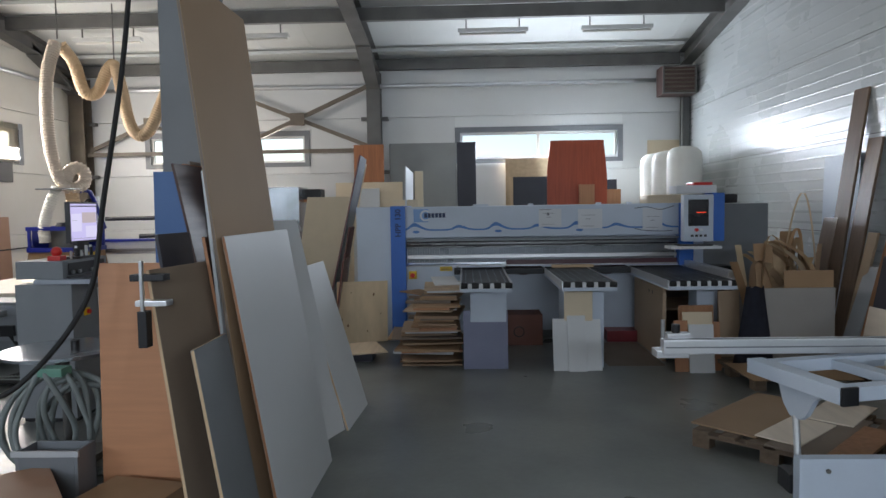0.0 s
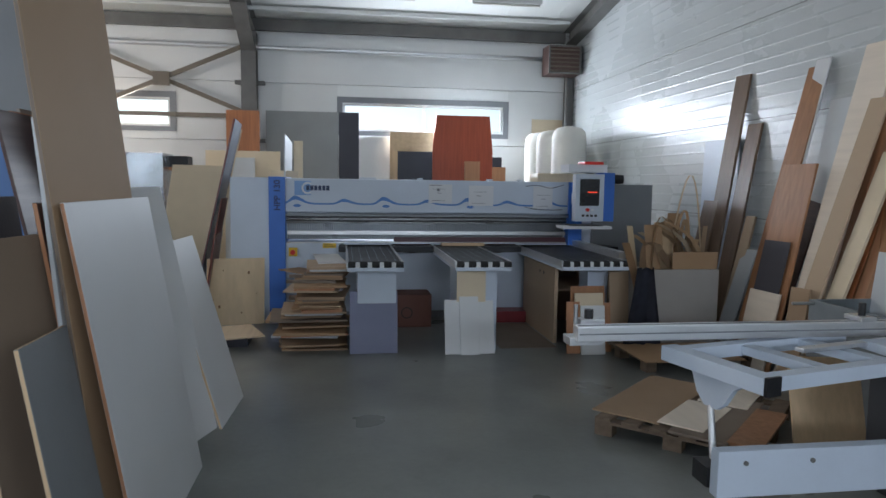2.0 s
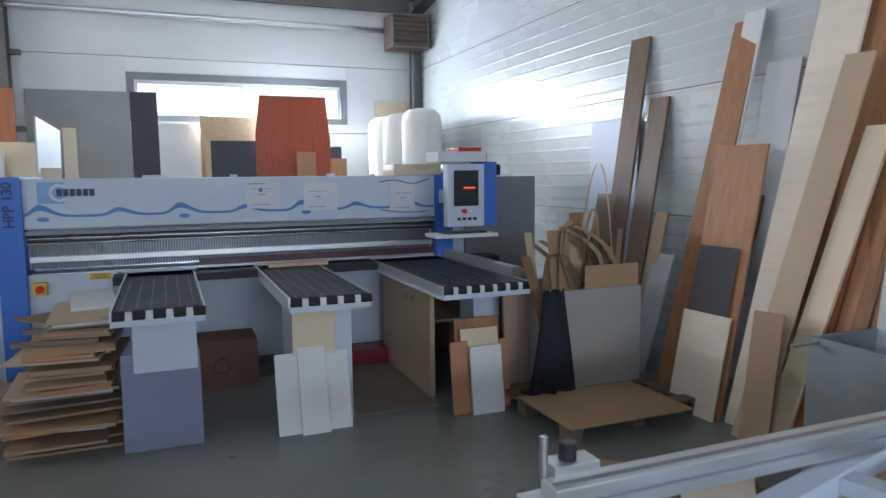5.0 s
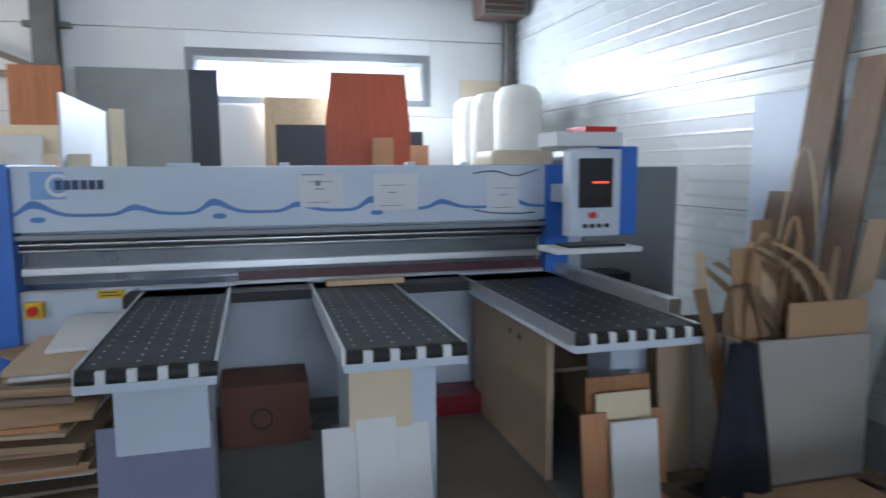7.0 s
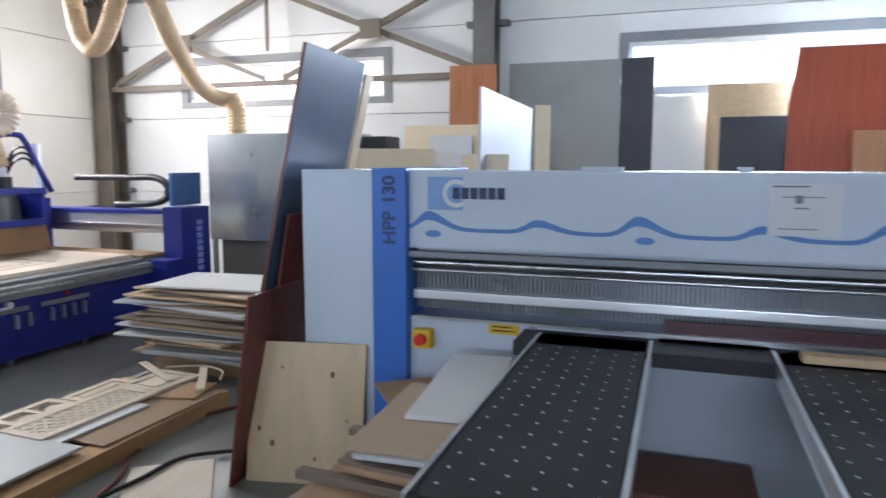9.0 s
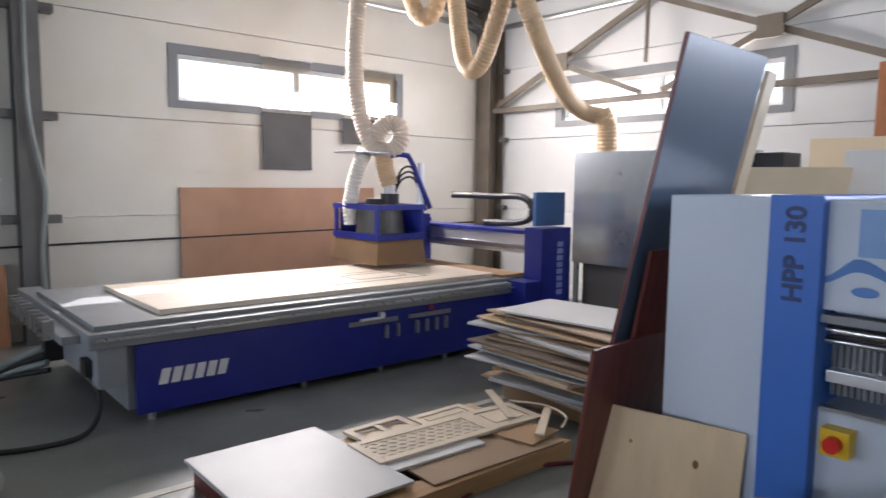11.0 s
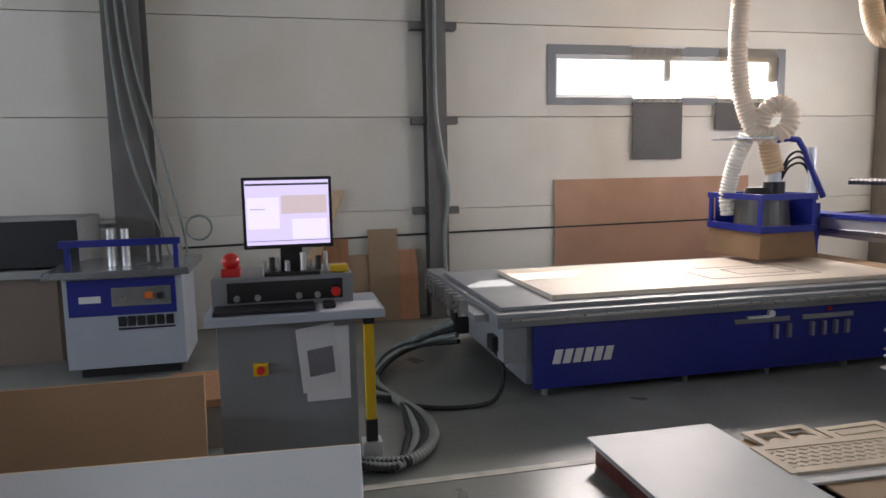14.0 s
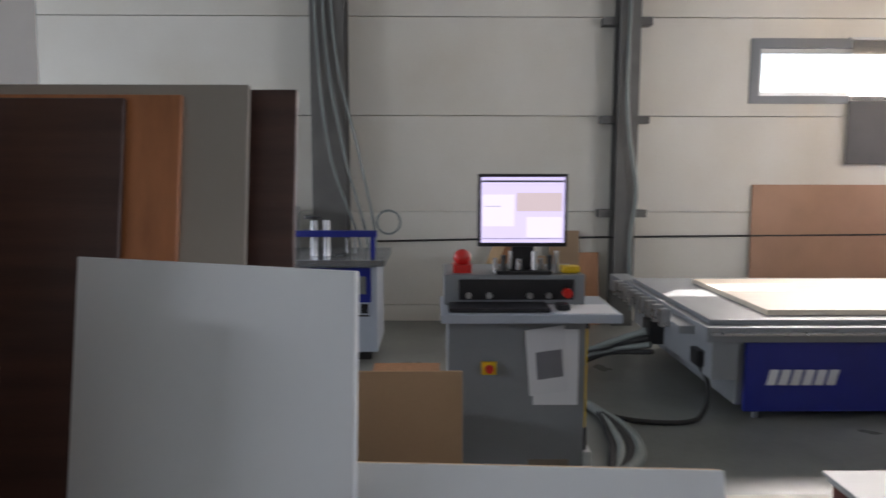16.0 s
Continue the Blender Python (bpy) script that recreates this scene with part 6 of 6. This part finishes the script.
part("hand_wheel", cbm((-6.4, 3.80, 1.36), (-6.4, 3.80, 1.39), 0.09), BLACK, fm)
part("machine_foot", many((-6.9, -6.3, 3.5, 4.35, 0.0, 0.10)), BLACK, fm)
cb = thing("black_cabinet", (-7.3, 3.0, 0), "open dark box cabinet standing on a bench", "cabinet")
part("carcass", bbox(-7.6, -6.95, 2.2, 3.38, 0.95, 1.40), BLACK, cb)
part("side", bbox(-7.62, -6.93, 3.381, 3.42, 0.93, 1.42), GREYWALL, cb)
part("top", bbox(-7.62, -6.93, 2.18, 3.38, 1.401, 1.425), GREYWALL, cb)
part("bench", bbox(-7.7, -6.9, 2.0, 3.29, 0.85, 0.925), GREYWALL, cb)
for y in (2.05, 3.2):
    part("bench_leg", bbox(-7.0, -6.93, y, y + 0.07, 0.0, 0.85), GREYWALL, cb)
solo("bench_box", bbox(-7.62, -6.97, 2.1, 3.15, 0.0, 0.845), MDFG, "dark brown wooden box under the bench", "box")
flat_sheet("pallet_board", (-4.6, 4.75), 0.7, 0.5, 0, 0.30, 0.05, BROWNW, "brown board lying on a low trolley", "", "board")
solo("low_trolley", bbox(-4.9, -4.3, 4.55, 4.95, 0.0, 0.299), MDFG, "low dark wooden trolley beside the console", "trolley")

# stacks before the router
rs = random.Random(21)
z = 0.0
k = 0
solo("low_block", bbox(-3.45, -2.45, 9.75, 10.55, 0.0, 0.14), CARD, "brown wooden block under a stack of boards", "block")
z = 0.1405
while z < 0.72:
    th = (0.016, 0.02, 0.016, 0.03)[k % 4]
    flat_sheet("board_offcut", (-2.83 - 0.16 * rs.random() - (0.14 if k % 5 == 2 else 0), 10.08 + 0.12 * (rs.random() - 0.5)), 1.05 + 0.4 * rs.random(), 0.75 + 0.3 * rs.random(), 24 * (rs.random() - 0.5), z, th, (PLYH, WHITEB, CARD, LIGHTB, PINE, MDFG, TAN)[k % 7] if z < 0.69 else WHITEB, "board offcut in a tall uneven stack", "offcut stack by the router")
    z += th + 0.0005
    k += 1
    if k % 3 == 0:
        flat_sheet("spacer_strip", (-2.9, 9.85), 0.9, 0.05, 0, z, 0.02, MDFG, "dark wooden spacer in the board stack", "offcut stack by the router", "strip")
        flat_sheet("spacer_strip", (-2.9, 10.3), 0.9, 0.05, 0, z, 0.02, MDFG, "dark wooden spacer in the board stack", "offcut stack by the router", "strip")
        z += 0.0205
flat_sheet("white_board", (-2.95, 10.12), 1.15, 0.75, 6, z, 0.018, WHITEB, "white board on top of an uneven stack", "offcut stack by the router")
# low pile with routed door fronts
GF = "routed door fronts"
solo("timber_beam", bbox(-2.46, -2.30, 7.45, 9.20, 0.0, 0.11), OAKP, "long pale timber beam under the door fronts", "beam")
solo("timber_beam", bbox(-3.26, -3.12, 7.55, 9.2, 0.0, 0.11), PINE, "long pale timber beam under the door fronts", "beam")
flat_sheet("backing_board", (-2.72, 8.62), 0.80, 1.05, -2, 0.111, 0.014, MDF, "brown fibreboard offcut lying on timber beams", GF, "board")
flat_sheet("backing_board", (-2.60, 9.02), 0.42, 0.34, 12, 0.1255, 0.016, CARD, "brown board offcut lying on a low pile", GF, "board")
flat_sheet("white_board", (-2.79, 8.33), 0.42, 0.74, -2, 0.1255, 0.016, WHITEB, "white board lying under a door front", GF, "door front")


def framed_front(label, c, w, d, rz, z, rim, field):
    """A door front: a thin back, a raised rim and a routed field."""
    t = thing("door_front", (c[0], c[1], z), label, "door front", GF)
    m = pose(c[0], c[1], 0, 0, 0, rz)

    def pc(nm, *dd):
        bm = bbox(*dd, bevel=0.002)
        bmesh.ops.transform(bm, matrix=m, verts=bm.verts[:])
        part(nm, bm, FRONTM, t)
    a, b = w / 2, d / 2
    if field != "openings":
        pc("field", -a + rim, a - rim, -b + rim, b - rim, z, z + 0.012)
    pc("rail", -a, a, -b, -b + rim, z, z + 0.02)
    pc("rail", -a, a, b - rim, b, z, z + 0.02)
    pc("stile", -a, -a + rim, -b + rim, b - rim, z, z + 0.02)
    pc("stile", a - rim, a, -b + rim, b - rim, z, z + 0.02)
    if field == "lattice":
        bm = bmesh.new()
        nx, ny = 5, 11
        for i in range(ny):
            for j in range(nx):
                cx = -a + rim + (w - 2 * rim) * (j + 0.5) / nx
                cy = -b + rim + (d - 2 * rim) * (i + (0.75 if j % 2 else 0.25)) / ny
                top = [bm.verts.new((cx + dx, cy + dy, z + 0.0185)) for dx, dy in ((-0.020, 0), (0, -0.028), (0.020, 0), (0, 0.028))]
                low = [bm.verts.new((cx + dx, cy + dy, z + 0.0115)) for dx, dy in ((-0.027, 0), (0, -0.037), (0.027, 0), (0, 0.037))]
                bm.faces.new(top)
                for k in range(4):
                    bm.faces.new((top[k], top[(k + 1) % 4], low[(k + 1) % 4], low[k]))
        bmesh.ops.transform(bm, matrix=m, verts=bm.verts[:])
        tagged(part("lattice_stud", bm, FRONTM, t), kind="stuff")
    elif field == "raised":
        pc("raised_field", -a + rim + 0.03, a - rim - 0.03, -b + rim + 0.03, b - rim - 0.03, z + 0.0125, z + 0.018)
    else:
        pc("glazing_bar", -a + rim, a - rim, -0.02, 0.02, z + 0.002, z + 0.018)
        for sy in (-1, 1):
            bm = bmesh.new()
            y0, y1 = (0.02, b - rim) if sy > 0 else (-b + rim, -0.02)
            pts = [(a - rim - 0.05 * math.sin(math.pi * k / 8), y0 + (y1 - y0) * k / 8) for k in range(9)]
            lo = [bm.verts.new((x, y, z + 0.003)) for x, y in pts]
            hi = [bm.verts.new((x, y, z + 0.019)) for x, y in pts]
            for q in (lo, hi):
                bm.faces.new(q)
            for k in range(8):
                bm.faces.new((lo[k], lo[k + 1], hi[k + 1], hi[k]))
            bmesh.ops.transform(bm, matrix=m, verts=bm.verts[:])
            part("arch_piece", bm, FRONTM, t)


framed_front("pale door front routed with a diamond lattice", (-2.85, 8.43), 0.36, 0.92, -2, 0.142, 0.055, "lattice")
framed_front("pale door front with arched window openings", (-3.18, 8.33), 0.24, 0.46, 2, 0.1255, 0.05, "openings")
framed_front("pale door front with a raised panel", (-2.83, 9.10), 0.36, 0.44, -4, 0.142, 0.06, "raised")
framed_front("pale door front with a raised panel", (-3.12, 8.82), 0.22, 0.48, 1, 0.1255, 0.05, "raised")
flat_sheet("wood_strip", (-3.0, 9.25), 0.62, 0.06, -30, 0.163, 0.012, FRONTM, "pale wooden strip lying across the door fronts", "", "strip")
flat_sheet("wood_strip", (-2.55, 9.22), 0.55, 0.06, -55, 0.163, 0.012, FRONTM, "pale wooden strip lying across the door fronts", "", "strip")
solo("curved_moulding", tube([(-2.95, 9.30, 0.19), (-2.72, 9.42, 0.19), (-2.48, 9.36, 0.19), (-2.36, 9.18, 0.19)], 0.008, 8, 6), FRONTM, "thin curved wooden moulding lying on the fronts", "moulding")
# board pile nearest the walkway
solo("pile_base", bbox(-3.40, -2.45, 7.16, 7.92, 0.0, 0.10), MAHOG, "dark red board block under a white board", "board")
flat_sheet("white_board", (-2.95, 7.55), 1.0, 0.80, 0, 0.1005, 0.02, WHITEB, "white board lying on a low pile", "", "board")
flat_sheet("pale_board", (-2.93, 7.56), 1.06, 0.86, 0, 0.135, 0.018, LIGHTB, "pale grey board lying on a low pile", "", "board")
solo("spacer_strip", bbox(-3.2, -2.6, 7.3, 7.35, 0.121, 0.1345), PINE, "thin spacer strip between two boards", "strip")
